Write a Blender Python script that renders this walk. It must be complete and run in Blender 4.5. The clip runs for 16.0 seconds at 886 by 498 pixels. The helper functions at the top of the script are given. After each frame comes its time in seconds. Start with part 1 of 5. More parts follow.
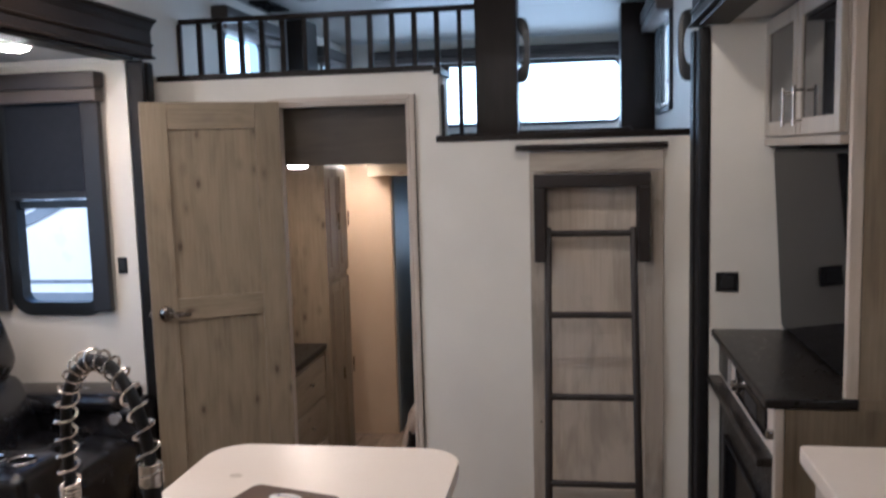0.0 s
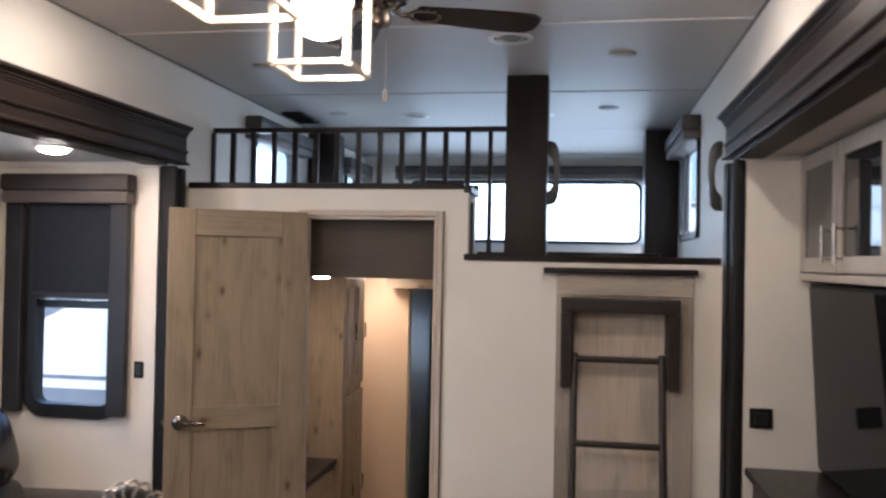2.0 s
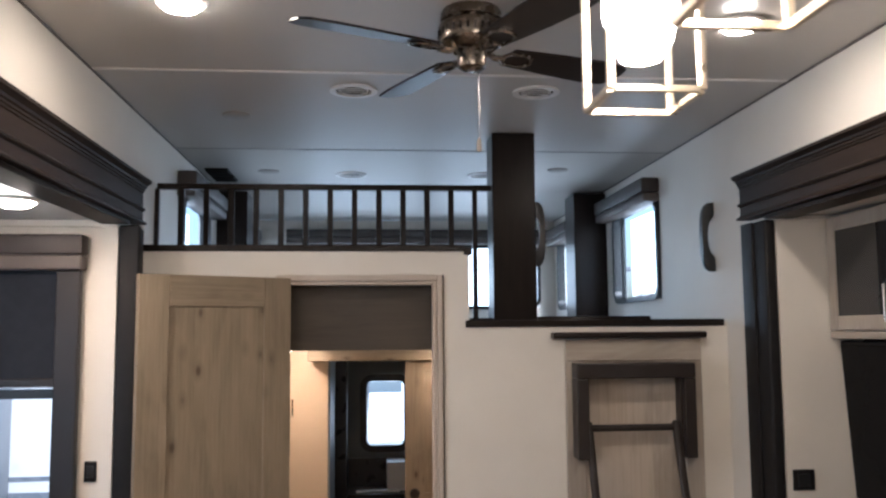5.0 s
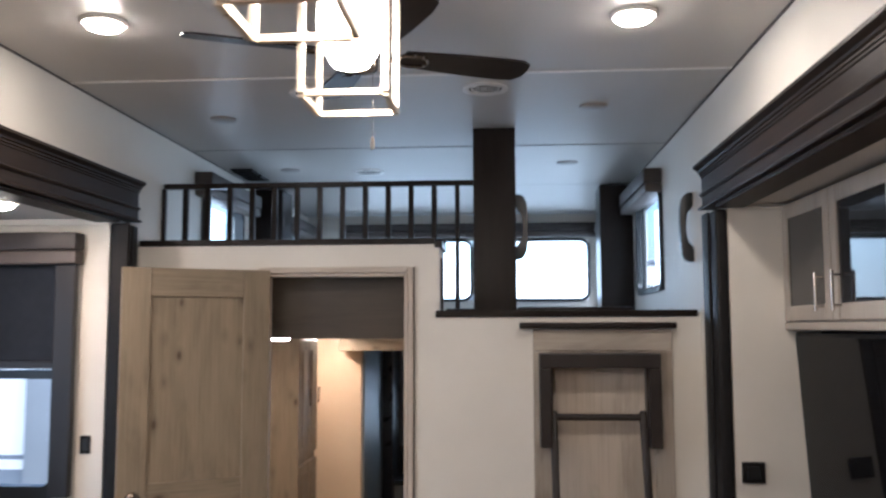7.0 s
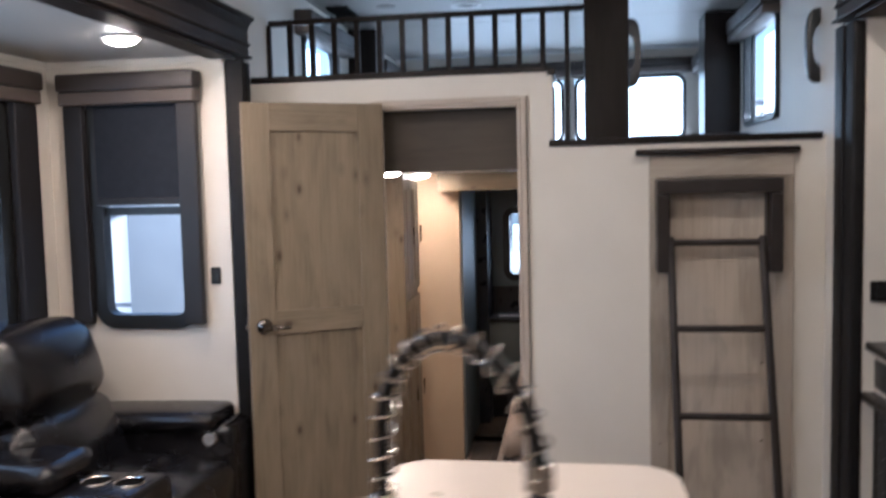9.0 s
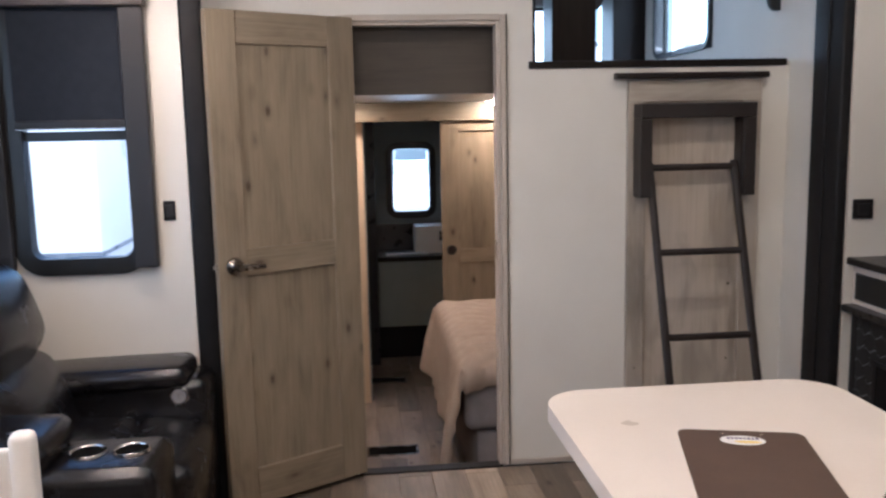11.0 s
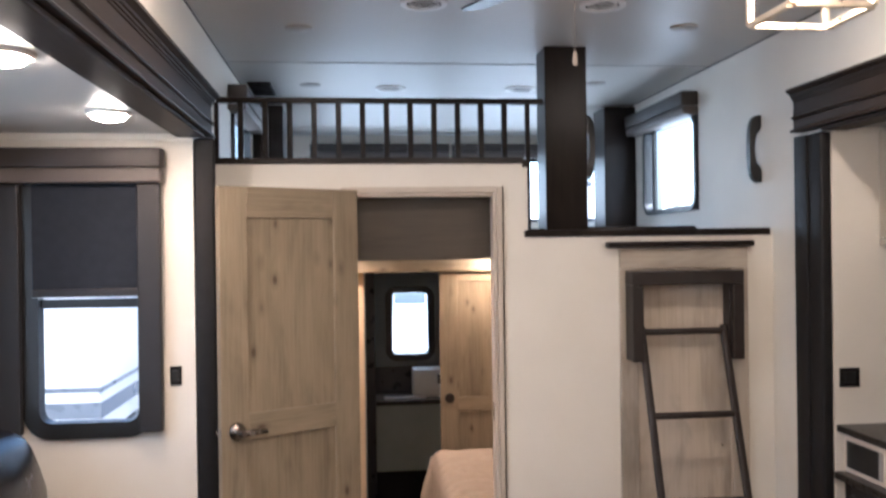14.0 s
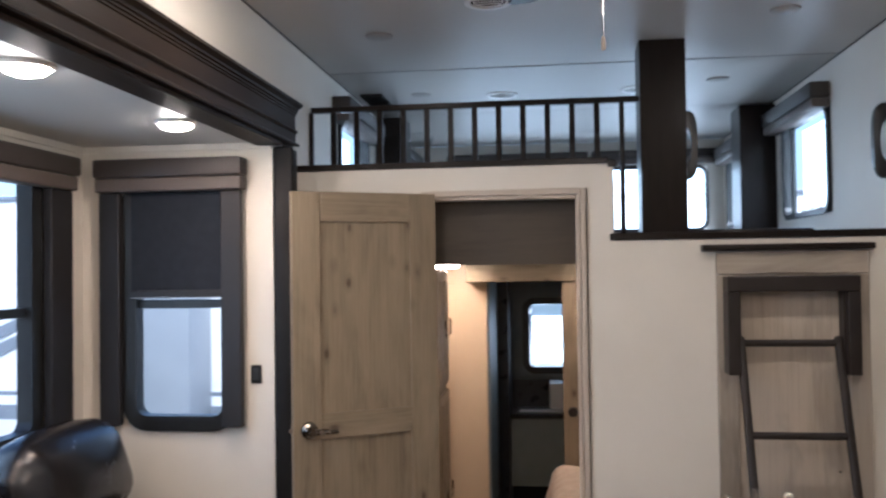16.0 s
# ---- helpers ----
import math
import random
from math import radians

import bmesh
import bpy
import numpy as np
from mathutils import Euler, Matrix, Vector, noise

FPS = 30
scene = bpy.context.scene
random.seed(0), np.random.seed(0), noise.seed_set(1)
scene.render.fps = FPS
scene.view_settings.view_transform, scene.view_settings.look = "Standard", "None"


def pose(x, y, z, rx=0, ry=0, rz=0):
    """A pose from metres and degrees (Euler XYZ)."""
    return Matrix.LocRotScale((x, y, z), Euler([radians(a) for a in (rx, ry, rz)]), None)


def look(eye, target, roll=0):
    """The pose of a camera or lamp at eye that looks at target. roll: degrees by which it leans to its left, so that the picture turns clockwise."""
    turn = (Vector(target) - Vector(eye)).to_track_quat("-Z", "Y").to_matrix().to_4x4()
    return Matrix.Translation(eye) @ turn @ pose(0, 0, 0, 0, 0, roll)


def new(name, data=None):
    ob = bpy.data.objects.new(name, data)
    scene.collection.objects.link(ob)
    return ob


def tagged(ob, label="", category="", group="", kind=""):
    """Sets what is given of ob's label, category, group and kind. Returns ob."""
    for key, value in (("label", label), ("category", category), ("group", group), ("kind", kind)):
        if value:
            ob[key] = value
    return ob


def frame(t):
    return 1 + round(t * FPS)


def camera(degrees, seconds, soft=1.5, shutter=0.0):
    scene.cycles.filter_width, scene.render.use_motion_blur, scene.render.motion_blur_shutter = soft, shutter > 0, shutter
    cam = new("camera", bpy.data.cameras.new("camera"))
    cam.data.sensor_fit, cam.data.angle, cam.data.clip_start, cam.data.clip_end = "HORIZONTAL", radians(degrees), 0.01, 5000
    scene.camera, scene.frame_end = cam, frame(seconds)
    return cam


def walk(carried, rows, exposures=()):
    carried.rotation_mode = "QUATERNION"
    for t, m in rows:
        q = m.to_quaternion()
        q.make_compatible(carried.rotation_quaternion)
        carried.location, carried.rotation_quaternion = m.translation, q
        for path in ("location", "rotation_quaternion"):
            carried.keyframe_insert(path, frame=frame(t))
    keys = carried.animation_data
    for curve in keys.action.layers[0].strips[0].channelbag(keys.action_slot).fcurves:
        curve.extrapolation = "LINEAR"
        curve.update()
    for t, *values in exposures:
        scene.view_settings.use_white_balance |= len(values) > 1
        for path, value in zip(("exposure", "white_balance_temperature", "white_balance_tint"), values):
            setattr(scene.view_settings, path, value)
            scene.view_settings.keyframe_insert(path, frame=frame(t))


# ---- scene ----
cam = camera(54.9, 16.0, soft=2.4, shutter=0.9)
METRES, EYE, TILT, LEAN, TURN = 4.7, 1.675, 0.0, 0.0, 8.9
ROWS = [
    (0.0, 0.0, 0.0, 0.0, -0.17, -6.46, 1.55),
    (0.5, 0.0007, -0.0034, 0.0026, -0.67, -4.02, 1.23),
    (1.0, -0.0014, -0.0041, 0.0074, -0.02, -0.92, 0.63),
    (1.5, -0.002, -0.003, 0.009, 0.8, 0.45, 0.42),
    (2.0, -0.0183, 0.0107, 0.0078, 0.39, 0.87, -1.12),
    (2.5, -0.0654, 0.0315, 0.0051, -0.68, 1.99, -3.67),
    (3.0, -0.1181, 0.061, 0.0049, -2.66, 4.04, -1.06),
    (3.5, -0.1753, 0.101, 0.0065, -8.94, 4.97, 0.47),
    (4.0, -0.235, 0.1055, 0.0102, -15.34, 5.24, 0.6),
    (6.5, -0.1023, 0.0628, 0.001, -7.81, 5.72, -0.06),
    (7.0, -0.0639, 0.0423, 0.0019, -4.81, 5.16, 0.13),
    (7.5, -0.0302, 0.0319, 0.0023, -0.33, 3.96, 1.04),
    (8.0, -0.0244, 0.0189, -0.0005, 1.31, 1.97, 0.62),
    (8.5, -0.0535, 0.0314, -0.0133, 0.91, -0.37, -0.27),
    (9.0, -0.1079, 0.0446, -0.0215, -0.37, -4.4, 1.34),
    (11.5, -0.2874, 0.1179, -0.0376, -17.26, -8.33, 0.32),
    (12.0, -0.2861, 0.1084, -0.0359, -18.08, -8.02, -0.05),
    (12.5, -0.2814, 0.1003, -0.0312, -18.85, -6.88, -0.11),
    (13.0, -0.2821, 0.0938, -0.0223, -18.22, -5.58, 0.24),
    (13.5, -0.2842, 0.0888, -0.0087, -16.43, -2.7, 0.5),
    (14.0, -0.2839, 0.0908, 0.0022, -15.1, -0.15, 0.75),
    (14.5, -0.282, 0.0898, 0.0025, -14.71, 1.23, 0.67),
    (15.0, -0.2637, 0.0886, -0.001, -13.63, 1.29, 1.02),
    (15.5, -0.2168, 0.0994, -0.0098, -7.05, 1.37, 0.47),
    (16.0, -0.175, 0.0879, -0.0115, -1.75, 1.22, 0.78),
]
EXPOSURES = [
    (0.0, 1.00, 4800, 7), (2.0, 1.13, 5200, 10), (4.0, 0.97, 5240, 9), (7.0, 1.13, 5020, 7), (8.0, 0.97, 4900, 8), (8.5, 0.88, 4850, 8), (9.0, 1.20, 4900, 8), (12.0, 1.16, 4860, 8),
    (13.0, 1.21, 4980, 9), (14.0, 1.55, 5250, 10), (15.5, 1.46, 5250, 8), (16.0, 1.13, 5050, 7),
]
walk(cam, [(t, pose(0, 0, EYE, TILT, LEAN, TURN) @ pose(METRES * x, METRES * y, METRES * z, 90 + pitch, roll, yaw)) for t, x, y, z, yaw, pitch, roll in ROWS],
     exposures=EXPOSURES)

# ---------------------------------------------------------------- world and sun
world = bpy.data.worlds.new("world")
scene.world = world
world.use_nodes = True
wn = world.node_tree.nodes
sky = wn.new("ShaderNodeTexSky")
sky.sky_type = "NISHITA"
sky.sun_disc = False
sky.sun_elevation = radians(48)
sky.sun_rotation = radians(150)
sky.dust_density = 3.0
wn["Background"].inputs["Strength"].default_value = 0.15
world.node_tree.links.new(sky.outputs[0], wn["Background"].inputs["Color"])
sun = new("sun", bpy.data.lights.new("sun", "SUN"))
sun.data.energy, sun.data.angle, sun.data.color = 1.5, radians(12), (1.0, 0.97, 0.92)
sun.matrix_basis = look((0, 0, 20), (-4.4, 7.8, 10))

# lamp powers in watts
P_PUCK, P_SLIDE, P_BULB, P_BED = 2.1, 1.4, 2.6, 1.5
WARM = (1.0, 0.71, 0.47)
AMBER = (1.0, 0.52, 0.25)



def window_light(name, at, toward, w, h, watts):
    """Sky light standing in a window's opening."""
    la = new(name, bpy.data.lights.new(name, "AREA"))
    la.data.shape, la.data.size, la.data.size_y, la.data.energy, la.data.color = "RECTANGLE", w, h, watts, (0.85, 0.945, 1.0)
    la.matrix_basis = look(at, toward)


window_light("skylight_loft", (-0.055, 7.40, 2.15), (-0.055, 0, 2.15), 0.86, 0.50, 2.1)
window_light("skylight_loft", (-1.09, 7.40, 2.15), (-1.09, 0, 2.15), 0.98, 0.50, 2.2)
window_light("skylight_loft", (0.62, 5.13, 2.145), (-3, 5.13, 2.145), 0.80, 0.50, 1.8)
window_light("skylight_loft", (0.62, 6.85, 2.145), (-3, 6.85, 2.145), 0.56, 0.50, 1.2)
window_light("skylight_loft", (-2.10, 5.08, 2.16), (3, 5.08, 2.16), 0.70, 0.48, 1.5)
window_light("skylight_slide", (-2.87, 2.23, 1.48), (3, 2.23, 1.25), 1.36, 0.86, 3.0)
window_light("skylight_bath", (-0.89, 7.41, 1.07), (-0.89, 0, 0.6), 0.28, 0.50, 0.6)
window_light("skylight_loft", (-2.10, 6.87, 2.16), (3, 6.87, 2.16), 0.42, 0.48, 0.8)


# ---------------------------------------------------------------- materials
def mat_base(name, rough=0.5, metal=0.0, spec=0.5):
    m = bpy.data.materials.new(name)
    m.use_nodes = True
    b = m.node_tree.nodes["Principled BSDF"]
    b.inputs["Roughness"].default_value = rough
    b.inputs["Metallic"].default_value = metal
    b.inputs["Specular IOR Level"].default_value = spec
    return m, m.node_tree.nodes, m.node_tree.links, b


def mottled(name, c1, c2, scale=6.0, rough=0.5, metal=0.0, bump=0.05, fine=120.0, spec=0.5, stretch=(1, 1, 1), rvar=0.1):
    """A surface with slow colour drift, fine grain in the relief and uneven gloss."""
    m, n, l, b = mat_base(name, rough, metal, spec)
    tc, mp = n.new("ShaderNodeTexCoord"), n.new("ShaderNodeMapping")
    mp.inputs["Scale"].default_value = stretch
    l.new(tc.outputs["Object"], mp.inputs["Vector"])
    n1, n2 = n.new("ShaderNodeTexNoise"), n.new("ShaderNodeTexNoise")
    n1.inputs["Scale"].default_value, n1.inputs["Detail"].default_value = scale, 5
    n2.inputs["Scale"].default_value, n2.inputs["Detail"].default_value = fine, 3
    l.new(mp.outputs[0], n1.inputs["Vector"])
    l.new(mp.outputs[0], n2.inputs["Vector"])
    mix = n.new("ShaderNodeMix")
    mix.data_type = "RGBA"
    mix.inputs["A"].default_value, mix.inputs["B"].default_value = (*c1, 1), (*c2, 1)
    add = n.new("ShaderNodeMath")
    add.operation = "MULTIPLY_ADD"
    add.inputs[1].default_value = 0.35
    l.new(n2.outputs["Fac"], add.inputs[0])
    l.new(n1.outputs["Fac"], add.inputs[2])
    ramp = n.new("ShaderNodeMapRange")
    ramp.inputs["From Min"].default_value, ramp.inputs["From Max"].default_value = 0.4, 0.95
    l.new(add.outputs[0], ramp.inputs["Value"])
    l.new(ramp.outputs[0], mix.inputs["Factor"])
    l.new(mix.outputs["Result"], b.inputs["Base Color"])
    rr = n.new("ShaderNodeMapRange")
    rr.inputs["To Min"].default_value, rr.inputs["To Max"].default_value = max(0.02, rough - rvar), min(1, rough + rvar)
    l.new(n1.outputs["Fac"], rr.inputs["Value"])
    l.new(rr.outputs[0], b.inputs["Roughness"])
    if bump:
        bp = n.new("ShaderNodeBump")
        bp.inputs["Strength"].default_value, bp.inputs["Distance"].default_value = bump, 0.002
        l.new(n2.outputs["Fac"], bp.inputs["Height"])
        l.new(bp.outputs[0], b.inputs["Normal"])
    return m


def wood(name, light, mid, dark, along="Z", rough=0.5, knots=True, bump=0.15, vary=0.0, spec=0.4, stains=0.0):
    """Rustic board: long grain, slow tone bands and small dark knots."""
    m, n, l, b = mat_base(name, rough, 0.0, spec)
    tc = n.new("ShaderNodeTexCoord")
    oi = n.new("ShaderNodeObjectInfo")
    off = n.new("ShaderNodeVectorMath")
    off.operation = "MULTIPLY_ADD"
    cmb = n.new("ShaderNodeCombineXYZ")
    for i in range(3):
        l.new(oi.outputs["Random"], cmb.inputs[i])
    off.inputs[1].default_value = (7, 11, 5)
    l.new(cmb.outputs[0], off.inputs[0])
    l.new(tc.outputs["Object"], off.inputs[2])
    i = "XYZ".index(along)

    def noise_at(long, across, detail, rough_=0.6, dist=0.0):
        mp, tx = n.new("ShaderNodeMapping"), n.new("ShaderNodeTexNoise")
        s = [across] * 3
        s[i] = long
        mp.inputs["Scale"].default_value = s
        l.new(off.outputs[0], mp.inputs["Vector"])
        l.new(mp.outputs[0], tx.inputs["Vector"])
        tx.inputs["Scale"].default_value, tx.inputs["Detail"].default_value = 1.0, detail
        tx.inputs["Roughness"].default_value, tx.inputs["Distortion"].default_value = rough_, dist
        return tx.outputs["Fac"]

    grain = noise_at(3.5, 95.0, 6, 0.7, 0.35)
    bands = noise_at(1.6, 6.5, 4, 0.55, 0.9)
    r1 = n.new("ShaderNodeValToRGB")
    r1.color_ramp.elements[0].position, r1.color_ramp.elements[1].position = 0.3, 0.7
    r1.color_ramp.elements[0].color, r1.color_ramp.elements[1].color = (*dark, 1), (*light, 1)
    e = r1.color_ramp.elements.new(0.5)
    e.color = (*mid, 1)
    sm = n.new("ShaderNodeMath")
    sm.operation = "MULTIPLY_ADD"
    sm.inputs[1].default_value = 0.44
    l.new(grain, sm.inputs[0])
    hb = n.new("ShaderNodeMath")
    hb.operation = "MULTIPLY"
    hb.inputs[1].default_value = 0.58
    l.new(bands, hb.inputs[0])
    l.new(hb.outputs[0], sm.inputs[2])
    l.new(sm.outputs[0], r1.inputs["Fac"])
    col = r1.outputs["Color"]
    if knots:
        # sparse knots: a dark heart and a fainter halo, in two cells out of three
        mp, vo = n.new("ShaderNodeMapping"), n.new("ShaderNodeTexVoronoi")
        s = [11.5] * 3
        s[i] = 6.0
        mp.inputs["Scale"].default_value = s
        l.new(off.outputs[0], mp.inputs["Vector"])
        l.new(mp.outputs[0], vo.inputs["Vector"])
        vo.inputs["Scale"].default_value = 1.0
        sep, keep = n.new("ShaderNodeSeparateColor"), n.new("ShaderNodeMath")
        l.new(vo.outputs["Color"], sep.inputs[0])
        keep.operation, keep.inputs[1].default_value = "GREATER_THAN", 0.34
        l.new(sep.outputs[0], keep.inputs[0])
        for near, far, most in ((0.10, 0.30, 0.34), (0.04, 0.15, 0.9)):
            mr, mul = n.new("ShaderNodeMapRange"), n.new("ShaderNodeMath")
            mr.inputs["From Min"].default_value, mr.inputs["From Max"].default_value = near, far
            mr.inputs["To Min"].default_value, mr.inputs["To Max"].default_value = most, 0.0
            l.new(vo.outputs["Distance"], mr.inputs["Value"])
            mul.operation = "MULTIPLY"
            l.new(mr.outputs[0], mul.inputs[0])
            l.new(keep.outputs[0], mul.inputs[1])
            mk = n.new("ShaderNodeMix")
            mk.data_type = "RGBA"
            l.new(mul.outputs[0], mk.inputs["Factor"])
            l.new(col, mk.inputs["A"])
            mk.inputs["B"].default_value = (dark[0] * 0.5, dark[1] * 0.44, dark[2] * 0.38, 1)
            col = mk.outputs["Result"]
    if stains:
        # grey weathered patches, drawn out along the grain
        st = noise_at(2.6, 8.0, 3, 0.55, 0.4)
        mr, mk = n.new("ShaderNodeMapRange"), n.new("ShaderNodeMix")
        mr.inputs["From Min"].default_value, mr.inputs["From Max"].default_value = 0.52, 0.66
        mr.inputs["To Min"].default_value, mr.inputs["To Max"].default_value = 0.0, stains
        l.new(st, mr.inputs["Value"])
        mk.data_type = "RGBA"
        l.new(mr.outputs[0], mk.inputs["Factor"])
        l.new(col, mk.inputs["A"])
        mk.inputs["B"].default_value = (dark[0] * 0.62, dark[1] * 0.64, dark[2] * 0.66, 1)
        col = mk.outputs["Result"]
    if vary:
        hv = n.new("ShaderNodeHueSaturation")
        mv = n.new("ShaderNodeMapRange")
        mv.inputs["To Min"].default_value, mv.inputs["To Max"].default_value = 1 - vary, 1 + vary
        l.new(oi.outputs["Random"], mv.inputs["Value"])
        l.new(mv.outputs[0], hv.inputs["Value"])
        l.new(col, hv.inputs["Color"])
        col = hv.outputs["Color"]
    l.new(col, b.inputs["Base Color"])
    bp = n.new("ShaderNodeBump")
    bp.inputs["Strength"].default_value, bp.inputs["Distance"].default_value = bump, 0.002
    l.new(grain, bp.inputs["Height"])
    l.new(bp.outputs[0], b.inputs["Normal"])
    return m


def glow(name, color, strength):
    m, n, l, b = mat_base(name)
    b.inputs["Base Color"].default_value = (*color, 1)
    b.inputs["Emission Color"].default_value = (*color, 1)
    b.inputs["Emission Strength"].default_value = strength
    return m


def pane_glass(name, tint=(1, 1, 1), rough=0.0):
    m, n, l, b = mat_base(name, rough)
    b.inputs["Base Color"].default_value = (*tint, 1)
    b.inputs["Transmission Weight"].default_value = 1.0
    b.inputs["IOR"].default_value = 1.05
    return m


M_WALL = mottled("wall_panel", (0.625, 0.59, 0.53), (0.69, 0.655, 0.59), 3.0, 0.55, bump=0.08, fine=260, rvar=0.06)
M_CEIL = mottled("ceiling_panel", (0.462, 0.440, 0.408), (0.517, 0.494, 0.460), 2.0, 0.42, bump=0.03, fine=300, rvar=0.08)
M_WOOD = wood("door_wood", (0.270, 0.219, 0.150), (0.210, 0.167, 0.111), (0.108, 0.083, 0.054), "Z")
M_WOODX = wood("rail_wood", (0.270, 0.219, 0.150), (0.210, 0.167, 0.111), (0.108, 0.083, 0.054), "X")
M_WOODY = wood("side_wood", (0.270, 0.219, 0.150), (0.210, 0.167, 0.111), (0.108, 0.083, 0.054), "Y")
M_PALE = wood("whitewash_wood", (0.52, 0.455, 0.385), (0.46, 0.40, 0.335), (0.35, 0.295, 0.24), "Z", knots=False)
M_PALEX = wood("whitewash_rail", (0.52, 0.455, 0.385), (0.46, 0.40, 0.335), (0.35, 0.295, 0.24), "X", knots=False)
# whitewash darkened a fifth: the kitchen side's dimness is in the colour
M_PALEDIM = wood("whitewash_wood_dim", (0.42, 0.37, 0.31), (0.37, 0.325, 0.27), (0.275, 0.235, 0.19), "Z", knots=False)
M_PALEDIMY = wood("whitewash_rail_dim", (0.42, 0.37, 0.31), (0.37, 0.325, 0.27), (0.275, 0.235, 0.19), "Y", knots=False)
M_ESP = wood("espresso_wood", (0.020, 0.0145, 0.0125), (0.014, 0.0105, 0.009), (0.008, 0.006, 0.0055), "Z", 0.3, False, 0.08, 0.0, 0.12)
M_ESPX = wood("espresso_rail", (0.020, 0.0145, 0.0125), (0.014, 0.0105, 0.009), (0.008, 0.006, 0.0055), "X", 0.3, False, 0.08, 0.0, 0.14)
M_ESPY = wood("espresso_cornice", (0.035, 0.0255, 0.020), (0.024, 0.0175, 0.014), (0.013, 0.0095, 0.0075), "Y", 0.45, False, 0.08, 0.0, 0.07)
M_BROWN = wood("bulkhead_wood", (0.064, 0.050, 0.035), (0.050, 0.039, 0.027), (0.034, 0.026, 0.018), "X", 0.5, False)
M_PLANK = wood("floor_plank", (0.27, 0.215, 0.160), (0.175, 0.136, 0.099), (0.075, 0.057, 0.041), "Y", 0.4, True, 0.1, 0.45)
M_SILVER = mottled("silver_plastic", (0.34, 0.34, 0.35), (0.42, 0.42, 0.43), 20, 0.35, metal=0.4, bump=0.02)
M_HATCH = wood("whitewash_panel", (0.52, 0.455, 0.375), (0.465, 0.40, 0.325), (0.32, 0.265, 0.205), "Z", knots=False, stains=0.45)
M_HATCHF = wood("whitewash_stile", (0.43, 0.375, 0.31), (0.38, 0.33, 0.27), (0.27, 0.225, 0.18), "Z", knots=False, stains=0.6)
M_HATCHX = wood("whitewash_header", (0.43, 0.375, 0.31), (0.38, 0.33, 0.27), (0.27, 0.225, 0.18), "X", knots=False, stains=0.4)
M_BLACK = mottled("black_metal", (0.010, 0.010, 0.011), (0.016, 0.015, 0.015), 20, 0.5, bump=0.05, spec=0.15)
M_BRONZE = mottled("bronze_paint", (0.018, 0.0140, 0.0125), (0.027, 0.0210, 0.019), 14, 0.42, metal=0.0, spec=0.3, bump=0.05)
M_RUBBER = mottled("black_frame", (0.008, 0.009, 0.010), (0.014, 0.015, 0.016), 10, 0.35, bump=0.03)
M_FABRIC = mottled("blind_cloth", (0.014, 0.017, 0.024), (0.021, 0.025, 0.034), 30, 0.85, bump=0.3, fine=700, spec=0.2)
M_LEATHER = mottled("black_leather", (0.0035, 0.0035, 0.005), (0.007, 0.007, 0.009), 9, 0.26, bump=0.14, fine=320, rvar=0.05, spec=0.6)
M_WHITE = mottled("white_laminate", (0.635, 0.555, 0.480), (0.695, 0.615, 0.540), 5, 0.32, bump=0.02)
M_PLASTIC = mottled("white_plastic", (0.68, 0.66, 0.63), (0.74, 0.72, 0.69), 8, 0.4, bump=0.02)
M_GREYPL = mottled("grey_plastic", (0.30, 0.29, 0.28), (0.36, 0.35, 0.34), 8, 0.45, bump=0.02)
M_CHROME = mottled("brushed_nickel", (0.56, 0.53, 0.50), (0.66, 0.63, 0.60), 40, 0.22, 1.0, bump=0.05)
M_STEEL = mottled("spring_steel", (0.36, 0.33, 0.30), (0.46, 0.43, 0.39), 40, 0.2, 1.0, bump=0.05)
M_NICKEL = mottled("dark_nickel", (0.17, 0.148, 0.125), (0.25, 0.22, 0.19), 40, 0.26, 1.0, bump=0.05)
M_STONE = mottled("dark_counter", (0.011, 0.0098, 0.009), (0.019, 0.016, 0.0145), 60, 0.3, bump=0.03, spec=0.3)
M_TV = mottled("tv_screen", (0.006, 0.006, 0.007), (0.008, 0.008, 0.009), 3, 0.04, bump=0, spec=0.3, rvar=0.01)
M_SMOKE = mottled("smoked_glass", (0.02, 0.02, 0.022), (0.028, 0.028, 0.03), 3, 0.03, bump=0, rvar=0.01)
for m_, ior in ((M_TV, 1.19), (M_SMOKE, 1.45)):
    m_.node_tree.nodes["Principled BSDF"].inputs["IOR"].default_value = ior
M_HEX = mottled("hex_tile", (0.012, 0.012, 0.013), (0.022, 0.021, 0.021), 25, 0.38, bump=0.08, spec=0.2)
# flat black: painted shade for cup wells and vent throats, register grille's own black
M_HOLEBLACK = mottled("hole_shade_grille_black", (0.006, 0.006, 0.006), (0.009, 0.009, 0.009), 30, 1.0, bump=0)
M_HOLEBLACK.node_tree.nodes["Principled BSDF"].inputs["Specular IOR Level"].default_value = 0.0
M_GROUT = mottled("tile_grout", (0.30, 0.295, 0.285), (0.36, 0.355, 0.345), 40, 0.8, bump=0.2)
M_QUILT = mottled("quilt_cloth", (0.34, 0.275, 0.225), (0.42, 0.345, 0.285), 16, 0.85, bump=0.5, fine=420, spec=0.2)
M_SHEET = mottled("grey_bedding", (0.20, 0.18, 0.18), (0.26, 0.24, 0.24), 16, 0.9, bump=0.4, fine=420, spec=0.2)
M_BEIGE = mottled("beige_wallboard", (0.53, 0.415, 0.285), (0.59, 0.47, 0.335), 4, 0.55, bump=0.06)
M_SLATE = mottled("slate_wallboard", (0.17, 0.195, 0.20), (0.215, 0.24, 0.245), 4, 0.5, bump=0.06)
